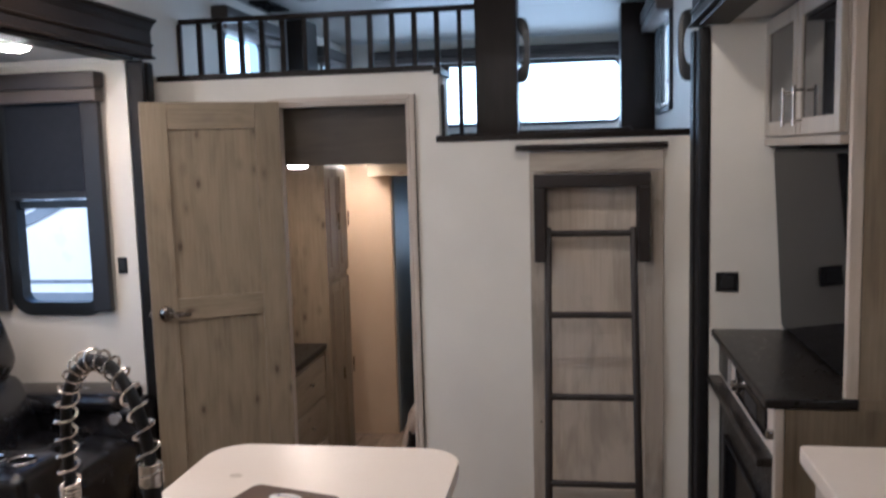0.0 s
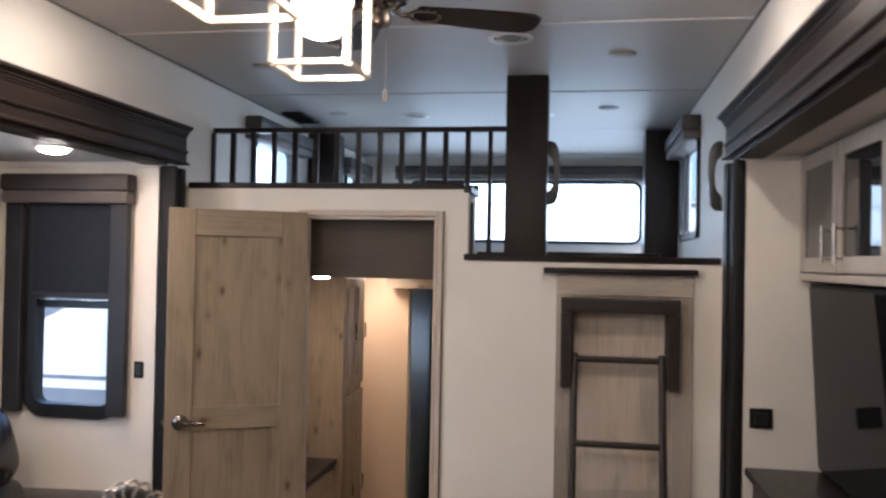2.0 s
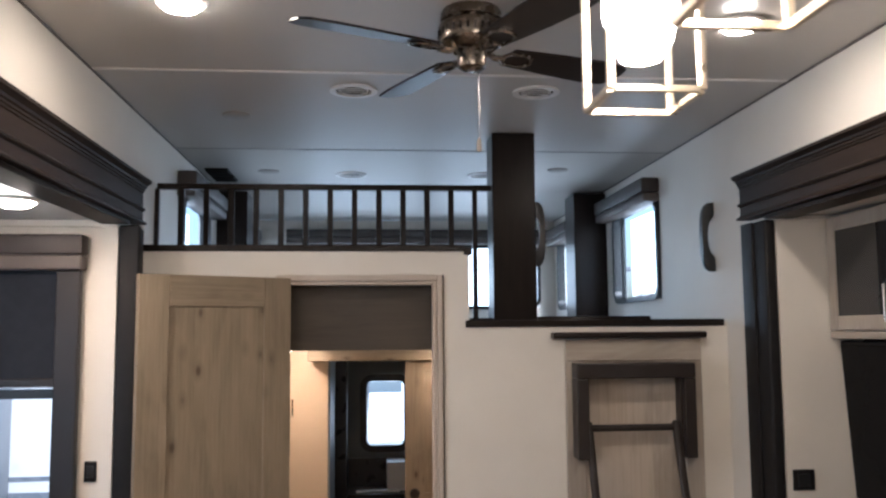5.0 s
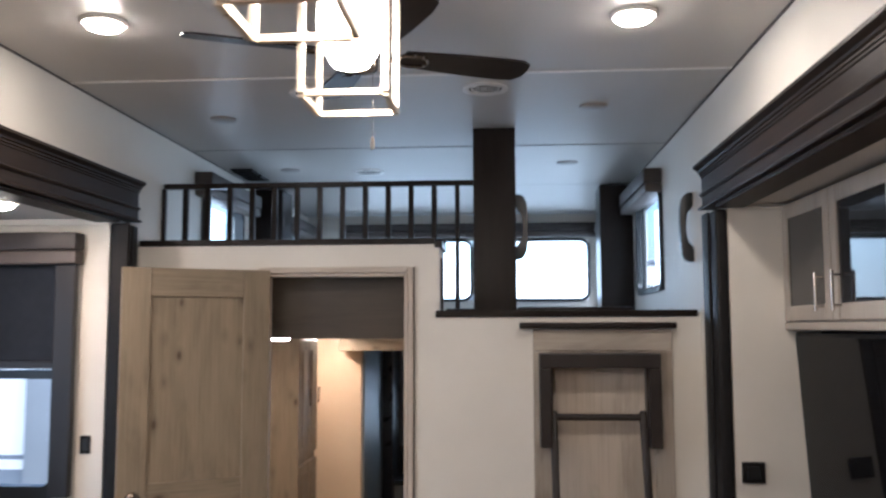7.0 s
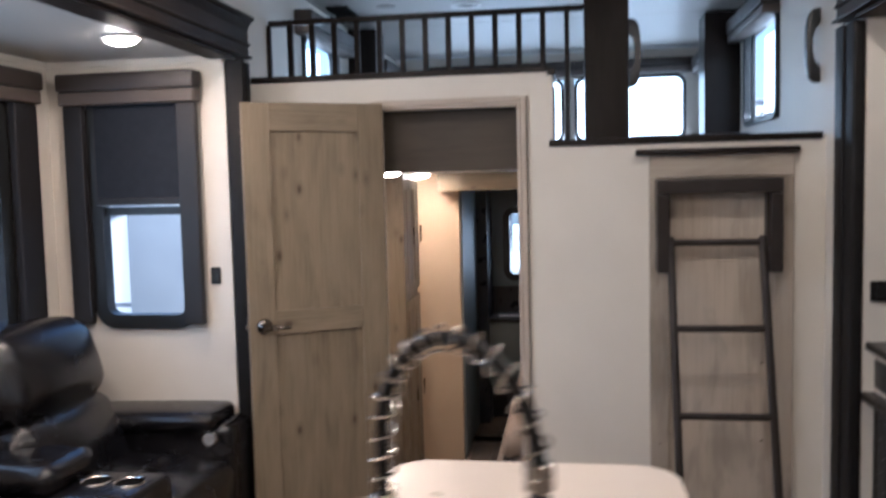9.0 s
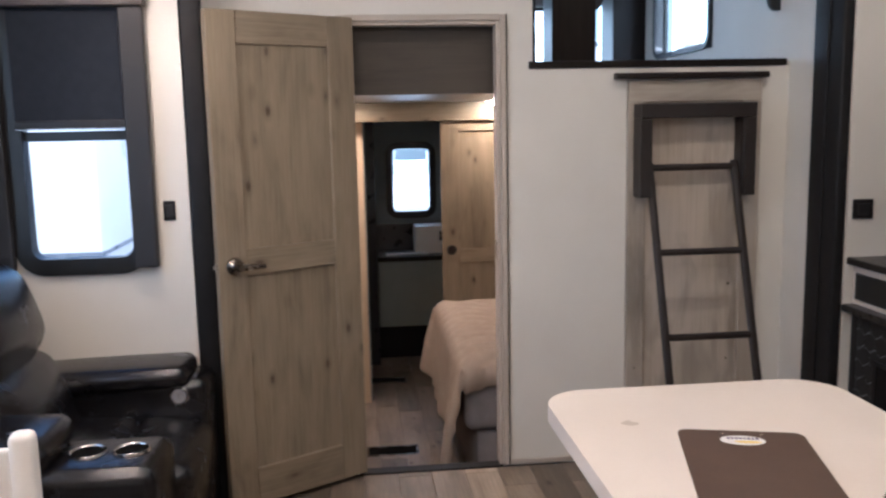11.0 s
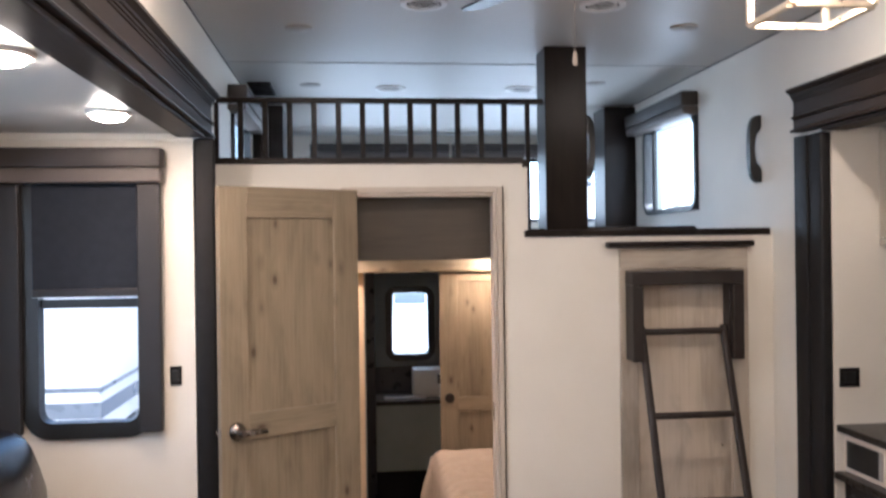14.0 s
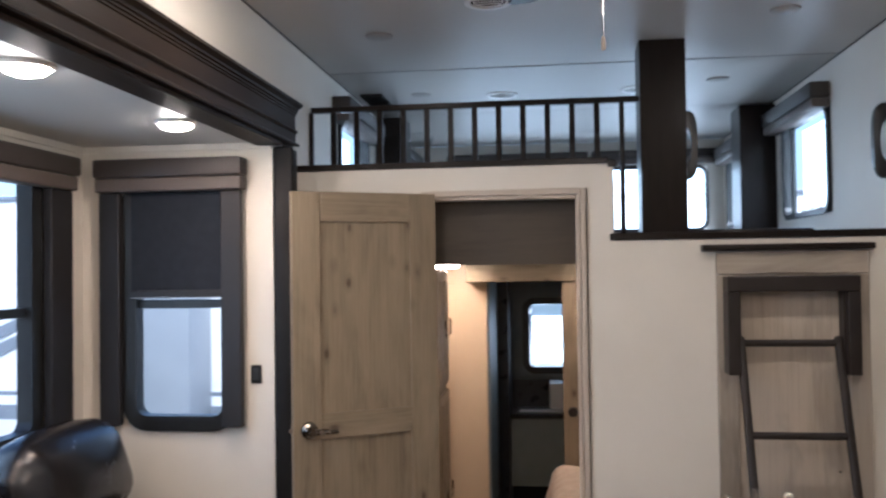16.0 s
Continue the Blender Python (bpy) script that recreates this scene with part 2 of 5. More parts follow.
M_SAGE = mottled("grey_cabinet", (0.20, 0.22, 0.20), (0.25, 0.26, 0.24), 6, 0.45, bump=0.05)
M_NAVY = mottled("dark_backsplash", (0.012, 0.014, 0.020), (0.020, 0.022, 0.030), 10, 0.3, bump=0.05)
M_CLIP = mottled("clipboard_brown", (0.058, 0.034, 0.023), (0.095, 0.060, 0.043), 14, 0.5, bump=0.1, fine=260, spec=0.2)
M_TAUPE = mottled("taupe_vinyl", (0.030, 0.024, 0.021), (0.042, 0.034, 0.030), 8, 0.5, bump=0.2, fine=300)
M_TAUPEL = mottled("taupe_band", (0.075, 0.061, 0.054), (0.095, 0.079, 0.070), 8, 0.5, bump=0.2, fine=300)
M_CHAR = mottled("charcoal_board", (0.009, 0.0088, 0.0105), (0.014, 0.0135, 0.0155), 8, 0.5, bump=0.15, fine=300)
M_GOLD = mottled("champagne_metal", (0.62, 0.54, 0.42), (0.70, 0.62, 0.50), 30, 0.3, 0.9, bump=0.03)
M_GREYSKIN = mottled("grey_trailer_skin", (0.235, 0.25, 0.265), (0.275, 0.29, 0.305), 2, 0.35, bump=0.02)
M_YELLOW = mottled("sticker_yellow", (0.70, 0.52, 0.12), (0.76, 0.58, 0.16), 60, 0.4, bump=0)
M_INK = mottled("sticker_ink", (0.08, 0.06, 0.14), (0.12, 0.09, 0.18), 60, 0.4, bump=0)
M_GLASS = pane_glass("window_glass")
M_SHADE = pane_glass("shade_film", (0.14, 0.155, 0.165), 0.4)
M_LENS = glow("lamp_lens", (1.0, 0.77, 0.56), 75.0)
M_BULB = glow("bulb_glow", (1.0, 0.77, 0.56), 22.0)
M_OFFLENS = mottled("unlit_lens", (0.33, 0.31, 0.29), (0.38, 0.36, 0.34), 8, 0.35, bump=0.02)
M_TRAILER = mottled("trailer_skin", (0.74, 0.75, 0.76), (0.80, 0.81, 0.82), 2, 0.3, bump=0.02)
M_STRIPE = mottled("trailer_stripe", (0.16, 0.18, 0.21), (0.22, 0.24, 0.27), 3, 0.3, bump=0.02)
M_GRAVEL = mottled("gravel", (0.30, 0.29, 0.27), (0.42, 0.40, 0.38), 4, 0.9, bump=0.6, fine=60)


# ---------------------------------------------------------------- mesh helpers
def put(name, bm, mat, root=None, smooth=False):
    me = bpy.data.meshes.new(name)
    bmesh.ops.recalc_face_normals(bm, faces=bm.faces)
    bm.to_mesh(me)
    bm.free()
    me.materials.append(mat)
    if smooth:
        me.shade_smooth()
        me.set_sharp_from_angle(angle=radians(40))
    ob = new(name, me)
    if root is not None:
        ob.parent = root
        ob.matrix_parent_inverse = root.matrix_basis.inverted()
    return ob


def thing(name, at, label, category, group="", kind=""):
    e = new(name)
    e.empty_display_size = 0.05
    e.matrix_basis = pose(*at)
    return tagged(e, label, category, group, kind)


def add_box(bm, lo, hi, bev=0.0, rot=None, seg=2):
    lo, hi = Vector(lo), Vector(hi)
    r = bmesh.ops.create_cube(bm, size=1.0, matrix=Matrix.Translation((lo + hi) / 2) @ Matrix.Diagonal((*(hi - lo), 1)))
    vs = r["verts"]
    if bev:
        es = list({e for v in vs for e in v.link_edges})
        q = bmesh.ops.bevel(bm, geom=es, offset=min(bev, min(hi - lo) * 0.45), segments=seg, profile=0.5, affect="EDGES")
        vs = list({v for f in q["faces"] for v in f.verts} | {v for v in vs if v.is_valid})
    if rot is not None:
        bmesh.ops.transform(bm, matrix=rot, verts=vs)
    return vs


def box(name, lo, hi, mat, root=None, bev=0.004, rot=None, seg=2):
    bm = bmesh.new()
    add_box(bm, lo, hi, bev, rot, seg)
    return put(name, bm, mat, root, smooth=bev > 0.008)


def boxes(name, items, mat, root=None, bev=0.004, rot=None):
    bm = bmesh.new()
    for lo, hi in items:
        add_box(bm, lo, hi, bev, rot)
    return put(name, bm, mat, root)


def add_cyl(bm, p0, p1, r, r2=None, seg=20):
    p0, p1 = Vector(p0), Vector(p1)
    d = p1 - p0
    m = Matrix.Translation((p0 + p1) / 2) @ d.to_track_quat("Z", "Y").to_matrix().to_4x4()
    bmesh.ops.create_cone(bm, cap_ends=True, segments=seg, radius1=r, radius2=r if r2 is None else r2, depth=d.length, matrix=m)




def add_lathe(bm, at, profile, axis="Z", seg=28):
    """Turn a profile of (radius, height) round an axis through at."""
    rings = []
    rot = {"Z": Matrix(), "X": Matrix.Rotation(radians(90), 4, "Y"), "Y": Matrix.Rotation(radians(-90), 4, "X")}[axis]
    base = Matrix.Translation(at) @ rot
    for r, h in profile:
        rings.append([bm.verts.new(base @ Vector((r * math.cos(2 * math.pi * k / seg), r * math.sin(2 * math.pi * k / seg), h))) for k in range(seg)])
    for a, c in zip(rings, rings[1:]):
        for k in range(seg):
            bm.faces.new((a[k], a[(k + 1) % seg], c[(k + 1) % seg], c[k]))
    bm.faces.new(rings[0])
    bm.faces.new(rings[-1][::-1])


def lathe(name, at, profile, mat, root=None, axis="Z", seg=28):
    bm = bmesh.new()
    add_lathe(bm, at, profile, axis, seg)
    return put(name, bm, mat, root, True)


def add_tube(bm, pts, r, seg=10):
    pts = [Vector(p) for p in pts]
    rings, nrm = [], None
    for k, p in enumerate(pts):
        d = (pts[min(k + 1, len(pts) - 1)] - pts[max(k - 1, 0)]).normalized()
        if nrm is None:
            nrm = d.orthogonal().normalized()
        nrm = (nrm - d * nrm.dot(d)).normalized()
        b = d.cross(nrm)
        rr = r[k] if isinstance(r, (list, tuple)) else r
        rings.append([bm.verts.new(p + rr * (math.cos(2 * math.pi * j / seg) * nrm + math.sin(2 * math.pi * j / seg) * b)) for j in range(seg)])
    for a, c in zip(rings, rings[1:]):
        for j in range(seg):
            bm.faces.new((a[j], a[(j + 1) % seg], c[(j + 1) % seg], c[j]))
    bm.faces.new(rings[0][::-1])
    bm.faces.new(rings[-1])


def tube(name, pts, r, mat, root=None, seg=10):
    bm = bmesh.new()
    add_tube(bm, pts, r, seg)
    return put(name, bm, mat, root, True)


def prism(name, profile, axis, a, b, mat, root=None, bev=0.0, smooth=False):
    """Extrude a closed profile along an axis from a to b; the profile lies in the two other axes, in x, y, z order."""
    bm = bmesh.new()
    i = "XYZ".index(axis)

    def at(u, v, w):
        c = [u, v]
        c.insert(i, w)
        return Vector(c)
    f0 = [bm.verts.new(at(u, v, a)) for u, v in profile]
    f1 = [bm.verts.new(at(u, v, b)) for u, v in profile]
    bm.faces.new(f0)
    bm.faces.new(f1[::-1])
    for k in range(len(profile)):
        j = (k + 1) % len(profile)
        bm.faces.new((f0[k], f0[j], f1[j], f1[k]))
    if bev:
        bmesh.ops.bevel(bm, geom=list(bm.edges), offset=bev, segments=2, profile=0.5, affect="EDGES")
    return put(name, bm, mat, root, smooth)


def rounded(u0, u1, v0, v1, r, seg=6):
    out = []
    for cu, cv, a0 in ((u1 - r, v1 - r, 0), (u0 + r, v1 - r, 90), (u0 + r, v0 + r, 180), (u1 - r, v0 + r, 270)):
        for k in range(seg + 1):
            a = radians(a0 + 90 * k / seg)
            out.append((cu + r * math.cos(a), cv + r * math.sin(a)))
    return out


def ring(name, axis, outer, inner, a, b, mat, root=None):
    """A frame between two closed outlines with as many points each, from a to b along the axis."""
    bm = bmesh.new()
    i = "XYZ".index(axis)

    def at(p, w):
        c = list(p)
        c.insert(i, w)
        return bm.verts.new(c)
    loops = [[at(p, w) for p in o] for o, w in ((outer, a), (outer, b), (inner, b), (inner, a))]
    n_ = len(outer)
    for q in range(4):
        p, s = loops[q], loops[(q + 1) % 4]
        for k in range(n_):
            j = (k + 1) % n_
            bm.faces.new((p[k], p[j], s[j], s[k]))
    return put(name, bm, mat, root, True)


def wall(name, axis, a, b, u0, u1, v0, v1, holes, mat, kind="structure"):
    """A wall slab from a to b along the axis, spanning u and v, with rectangular holes (u0, u1, v0, v1) cut through."""
    us = sorted({u0, u1, *[h[0] for h in holes], *[h[1] for h in holes]})
    vs = sorted({v0, v1, *[h[2] for h in holes], *[h[3] for h in holes]})
    us, vs = [u for u in us if u0 <= u <= u1], [v for v in vs if v0 <= v <= v1]
    i = "XYZ".index(axis)
    bm = bmesh.new()
    cache = {}

    def vert(u, v, w):
        if (u, v, w) not in cache:
            c = [u, v]
            c.insert(i, w)
            cache[(u, v, w)] = bm.verts.new(c)
        return cache[(u, v, w)]

    def full(p, q):
        if not (0 <= p < len(us) - 1 and 0 <= q < len(vs) - 1):
            return False
        cu, cv = (us[p] + us[p + 1]) / 2, (vs[q] + vs[q + 1]) / 2
        return not any(h[0] < cu < h[1] and h[2] < cv < h[3] for h in holes)
    for p in range(len(us) - 1):
        for q in range(len(vs) - 1):
            if not full(p, q):
                continue
            A, B, C, D = (us[p], vs[q]), (us[p + 1], vs[q]), (us[p + 1], vs[q + 1]), (us[p], vs[q + 1])
            for w in (a, b):
                bm.faces.new([vert(*k, w) for k in (A, B, C, D)])
            for (dp, dq), (s, t_) in (((0, -1), (A, B)), ((1, 0), (B, C)), ((0, 1), (C, D)), ((-1, 0), (D, A))):
                if not full(p + dp, q + dq):
                    bm.faces.new([vert(*s, a), vert(*t_, a), vert(*t_, b), vert(*s, b)])
    ob = put(name, bm, mat)
    return tagged(ob, kind=kind)


# ---------------------------------------------------------------- the plan, in metres
XL, XR = -1.99, 0.515            # side walls of the body
YP = 3.89                        # face of the loft partition
YB = -2.2                        # wall behind the camera
YE = 7.30                        # rear wall
ZC = 2.62                        # ceiling
ZS = 2.141                       # ceiling of the two slide-outs
ZBED = -0.37                     # sunken bedroom floor
ZL = 1.70                        # loft deck
XLS, XRS = -2.815, 1.20           # outer walls of the slide-outs
YLS, YRS = 3.634, 3.41           # their end walls


def build_structure():
    t = 0.06
    # main floor, bedroom floor and slabs
    tagged(box("floor", (XLS - t, YB - t, -0.08), (XRS + t, YP + 0.015, -0.012), M_BLACK, bev=0), kind="structure")
    tagged(box("floor_bedroom", (XL - t, YP + 0.016, ZBED - 0.08), (XR + t, YE + t, ZBED - 0.012), M_BLACK, bev=0), kind="structure")
    tagged(box("wall_step", (XL - t, YP + 0.016, ZBED), (XR + t, YP + 0.034, -0.013), M_ESPX, bev=0), kind="structure")
    # partition with the doorway, and the notch for the loft access
    wall("wall_partition", "Y", YP, YP + 0.06, XL, XR, -0.008, 2.055, [(-1.386, -0.748, -0.1, 1.918), (-0.610, XR + 1, 1.74, 3)], M_WALL)
    # knee wall return beside the loft access
    tagged(box("wall_knee", (XL, YP + 0.118, ZL), (-0.610, YP + 0.272, 2.055), M_WALL, bev=0.002), kind="structure")
    # side walls
    wall("wall_west", "X", XL - t, XL, YB, YE, ZBED, ZC, [(-0.9, YLS + 0.012, -0.5, 2.20), (4.72, 5.45, 1.90, 2.42), (6.65, 7.1, 1.9, 2.42)], M_WALL)
    wall("wall_east", "X", XR, XR + t, YB, YE, ZBED, ZC, [(-1.2, YRS + 0.012, -0.5, 2.20), (4.70, 5.55, 1.87, 2.41), (6.55, 7.15, 1.87, 2.41)], M_WALL)
    wall("wall_north", "Y", YE, YE + t, XL - t, XR + t, ZBED - 0.08, ZC, [(-1.6, -0.585, 1.90, 2.40), (-0.5, 0.38, 1.90, 2.40), (-1.09, -0.715, 0.77, 1.34)], M_WALL)
    wall("wall_south", "Y", YB - t, YB, XLS - t, XRS + t, -0.012, ZC, [], M_WALL)
    # slide-out boxes
    wall("wall_slide_west", "X", XLS - t, XLS, -0.96, YLS + t, -0.012, ZS, [(1.5, 3.29, 0.98, 2.03)], M_WALL)
    wall("wall_slide_west_end", "Y", YLS, YLS + t, XLS, XL - 0.002, -0.012, ZS, [(-2.60, -2.19, 1.00, 1.95)], M_WALL)
    wall("wall_slide_west_near", "Y", -0.96, -0.90, XLS, XL, -0.012, ZS, [], M_WALL)
    wall("wall_slide_east", "X", XRS, XRS + t, -1.26, YRS + t, -0.012, ZS, [(0.3, 1.3, 1.15, 1.75)], M_WALL)
    wall("wall_slide_east_end", "Y", YRS, YRS + t, XR + 0.002, XRS, -0.012, ZS, [], M_WALL)
    wall("wall_slide_east_near", "Y", -1.26, -1.20, XR, XRS, -0.012, ZS, [], M_WALL)
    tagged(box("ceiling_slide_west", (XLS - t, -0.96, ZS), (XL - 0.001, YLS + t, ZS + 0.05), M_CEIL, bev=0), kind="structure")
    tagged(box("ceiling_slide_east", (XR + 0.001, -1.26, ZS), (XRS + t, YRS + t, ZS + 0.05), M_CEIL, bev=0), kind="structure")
    # ceiling: sheets with narrow joints, in one mesh
    ys = [YB, -0.25, 0.99, 2.14, 3.253, 4.543, 5.80, YE]
    bm = bmesh.new()
    for a, b in zip(ys, ys[1:]):
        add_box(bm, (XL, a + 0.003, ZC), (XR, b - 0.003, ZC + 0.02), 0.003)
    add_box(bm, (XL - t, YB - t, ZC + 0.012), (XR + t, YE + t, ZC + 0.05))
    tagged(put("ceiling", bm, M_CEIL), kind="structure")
    bm = bmesh.new()
    add_box(bm, (XL, 3.245, ZC - 0.004), (XR, 3.261, ZC + 0.001), 0.001)
    tagged(put("trim_ceiling", bm, M_PLASTIC), kind="structure")
    tagged(box("trim_ceiling_joint", (XL + 0.008, 4.538, ZC - 0.003), (XR - 0.008, 4.548, ZC + 0.001), M_GREYPL, bev=0.001), kind="structure")
    tagged(boxes("trim_ceiling_edge", [((XL + 0.0005, YB, ZC - 0.007), (XL + 0.007, YE, ZC - 0.0005)), ((XR - 0.007, YB, ZC - 0.007), (XR - 0.0005, YE, ZC - 0.0005))], M_TAUPEL, bev=0.001), kind="structure")
    # thin crown strips under the slide-out ceilings, low base along the partition
    tagged(boxes("trim_crown", [((XLS, YLS - 0.014, ZS - 0.028), (XL - 0.004, YLS - 0.0005, ZS - 0.0005)), ((XLS + 0.0005, -0.89, ZS - 0.028), (XLS + 0.014, YLS - 0.015, ZS - 0.0005)), ((XR + 0.004, YRS - 0.012, ZS - 0.022), (0.73, YRS - 0.0005, ZS - 0.0005))], M_WALL, bev=0.003), kind="structure")
    tagged(boxes("baseboard", [((-0.718, YP - 0.008, 0.0), (-0.207, YP - 0.0005, 0.022)), ((XL + 0.08, YP - 0.008, 0.0), (-1.422, YP - 0.0005, 0.075))], M_PALEX, bev=0.002), kind="structure")
    # loft deck and bedroom ceiling
    tagged(box("floor_loft", (XL, YP + 0.118, 1.657), (XR, YE, ZL), M_SHEET, bev=0), kind="structure")
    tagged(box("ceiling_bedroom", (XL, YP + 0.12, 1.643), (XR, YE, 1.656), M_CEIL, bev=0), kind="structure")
    tagged(box("trim_bulkhead", (-1.75, YP + 0.10, 1.628), (-0.6, YP + 0.115, 1.99), M_BROWN, bev=0), kind="structure")
    # bedroom end partition with its opening, the slate-coloured room behind
    wall("wall_bedroom_end", "Y", 5.95, 6.0, XL, XR, ZBED - 0.01, 1.6425, [(-1.30, -0.55, -1, 1.56)], M_BEIGE)
    tagged(box("trim_bath", (-1.30, 5.93, 1.561), (-0.55, 6.02, 1.60), M_RUBBER), kind="structure")
    wall("wall_bath_north", "Y", YE - 0.02, YE - 0.002, XL, XR, ZBED - 0.01, 1.6425, [(-1.07, -0.735, 0.78, 1.33)], M_SLATE)
    tagged(box("wall_bath_west", (-1.345, 6.001, ZBED), (-1.287, 6.865, 1.6425), M_SLATE, bev=0), kind="structure")
    tagged(box("wall_bath_return", (-1.345, 6.866, ZBED), (-1.202, YE - 0.021, 1.6425), M_NAVY, bev=0.004), kind="structure")


build_structure()


# ---------------------------------------------------------------- joinery
def interior_door():
    """Two-panel door, hinged at the doorway's left jamb and swung wide into the room."""
    w, h, th = 0.615, 1.905, 0.035
    m = Matrix.Translation((-1.370, 3.868, 0.024)) @ Matrix.Rotation(radians(180 + 31), 4, "Z")
    d = tagged(new("interior_door"), "light rustic knotty wood two-panel door standing wide open", "door")
    d.matrix_basis = m

    def part(name, items, mat, bev=0.003):
        ob = boxes(name, items, mat, None, bev)
        ob.parent = d
        return ob
    s = 0.115
    part("stile", [((0, 0, 0), (s, th, h))], M_WOOD)
    part("stile", [((w - s, 0, 0), (w, th, h))], M_WOOD)
    part("rail", [((s, 0.001, h - 0.12), (w - s, th - 0.001, h))], M_WOODX)
    part("rail", [((s, 0.001, 0.922), (w - s, th - 0.001, 1.023))], M_WOODX)
    part("rail", [((s, 0.001, 0), (w - s, th - 0.001, 0.15))], M_WOODX)
    part("panel", [((s - 0.005, 0.011, 0.14), (w - s + 0.005, th - 0.011, 0.932))], M_WOOD)
    part("panel", [((s - 0.005, 0.011, 1.013), (w - s + 0.005, th - 0.011, h - 0.11))], M_WOOD)
    bm = bmesh.new()
    add_lathe(bm, (w - 0.063, th, 0.962), [(0.034, 0), (0.034, 0.005), (0.030, 0.011), (0.020, 0.016), (0.015, 0.022), (0.013, 0.05), (0.016, 0.055), (0.012, 0.066)], "Y")
    add_tube(bm, [(w - 0.063, th + 0.052, 0.962), (w - 0.095, th + 0.055, 0.963), (w - 0.125, th + 0.054, 0.961), (w - 0.165, th + 0.047, 0.958)], [0.014, 0.012, 0.0105, 0.009], 12)
    hd = put("handle", bm, M_NICKEL, None, True)
    hd.parent = d
    part("latch", [((w - 0.001, 0.01, 0.942), (w + 0.004, th - 0.01, 0.982)), ((w, 0.013, 0.955), (w + 0.013, 0.024, 0.970))], M_CHROME, 0.002)


def door_trim():
    j = thing("trim_doorway", (-1.07, YP, 0), "light rustic wood door casing round the bedroom doorway", "door frame", kind="structure")
    box("jamb", (-0.7475, YP - 0.014, 0), (-0.7245, YP - 0.0005, 1.943), M_PALE, j, 0.004)
    box("jamb", (-0.766, YP - 0.006, 0), (-0.749, YP + 0.066, 1.918), M_PALE, j, 0.003)
    box("jamb", (-1.420, YP - 0.010, 0), (-1.387, YP - 0.0005, 1.943), M_PALE, j, 0.003)
    box("jamb", (-1.3855, YP - 0.006, 0), (-1.374, YP + 0.066, 1.918), M_PALE, j, 0.003)
    box("head", (-1.386, YP - 0.016, 1.919), (-0.7485, YP - 0.0005, 1.945), M_PALEX, j, 0.004)
    box("head", (-1.3735, YP - 0.006, 1.903), (-0.767, YP + 0.066, 1.917), M_PALEX, j, 0.003)
    box("strike", (-0.767, YP + 0.015, 0.92), (-0.7655, YP + 0.04, 1.0), M_NICKEL, j, 0.0004)
    box("edge_band", (-0.724, YP - 0.012, 0), (-0.719, YP - 0.0005, 1.945), M_BROWN, j, 0.001)
    tagged(box("door_sill", (-1.3735, YP - 0.03, -0.0118), (-0.766, YP + 0.032, 0.006), M_BLACK, bev=0.003), kind="structure")


def loft_edge():
    tagged(boxes("trim_loft", [((XL + 0.02, YP - 0.012, 2.045), (-0.63, YP + 0.03, 2.072)), ((-0.627, YP - 0.012, 1.722), (0.50, YP + 0.05, 1.752)), ((-0.632, YP - 0.01, 2.03), (-0.597, YP + 0.30, 2.06))], M_ESPX), kind="structure")
    # railing set at the back of the knee wall
    y = 4.18
    r = thing("loft_railing", (-1.2, y, 2.06), "dark espresso railing with square balusters along the loft edge", "railing")
    box("top_rail", (XL + 0.01, y - 0.016, 2.352), (-0.469, y + 0.02, 2.378), M_ESPX, r, 0.004)
    box("bottom_rail", (XL + 0.01, y - 0.016, 2.058), (-0.60, y + 0.02, 2.09), M_ESPX, r, 0.004)
    x = -1.985
    while x < -0.62:
        box("baluster", (x - 0.013, y - 0.011, 2.088), (x + 0.013, y + 0.015, 2.354), M_ESP, r, 0.003)
        x += 0.1107
    for x in (-0.546,):
        box("baluster", (x - 0.011, y - 0.011, 1.735), (x + 0.011, y + 0.013, 2.354), M_ESP, r, 0.003)
    p = thing("loft_post", (-0.37, y, ZL), "square dark espresso post from the loft deck to the ceiling", "post")
    box("post", (-0.468, y - 0.042, ZL), (-0.268, y + 0.14, ZC), M_ESP, p, 0.004)
    box("board", (-0.60, y - 0.03, ZL + 0.001), (-0.469, y + 0.03, 1.765), M_ESPX, p, 0.003)
    # curb of the sleeping deck
    tagged(box("trim_curb", (-0.268, y - 0.03, ZL + 0.001), (0.27, y + 0.06, 1.772), M_ESPX, bev=0.012), kind="structure")


def grab_handle(at, facing, label):
    """A thick board cut to a C; facing is the sign of x that it stands out to."""
    g = thing("grab_handle", at, label, "handle", "dark grab handles in the loft")
    prof = [(0.0, 0.156), (0.026, 0.154), (0.042, 0.142), (0.053, 0.118), (0.058, 0.08), (0.060, 0.0), (0.058, -0.08), (0.053, -0.118), (0.042, -0.142), (0.026, -0.154), (0.0, -0.156), (0.0, -0.098)]
    for k in range(1, 12):
        a = math.pi * k / 12
        prof.append((0.034 * math.sin(a), -0.095 * math.cos(a)))
    prof.append((0.0, 0.098))
    prism("grip", [(at[0] + facing * (u - 0.002), at[2] + v) for u, v in prof], "Y", at[1] - 0.017, at[1] + 0.017, M_RUBBER, g, 0.004, True)


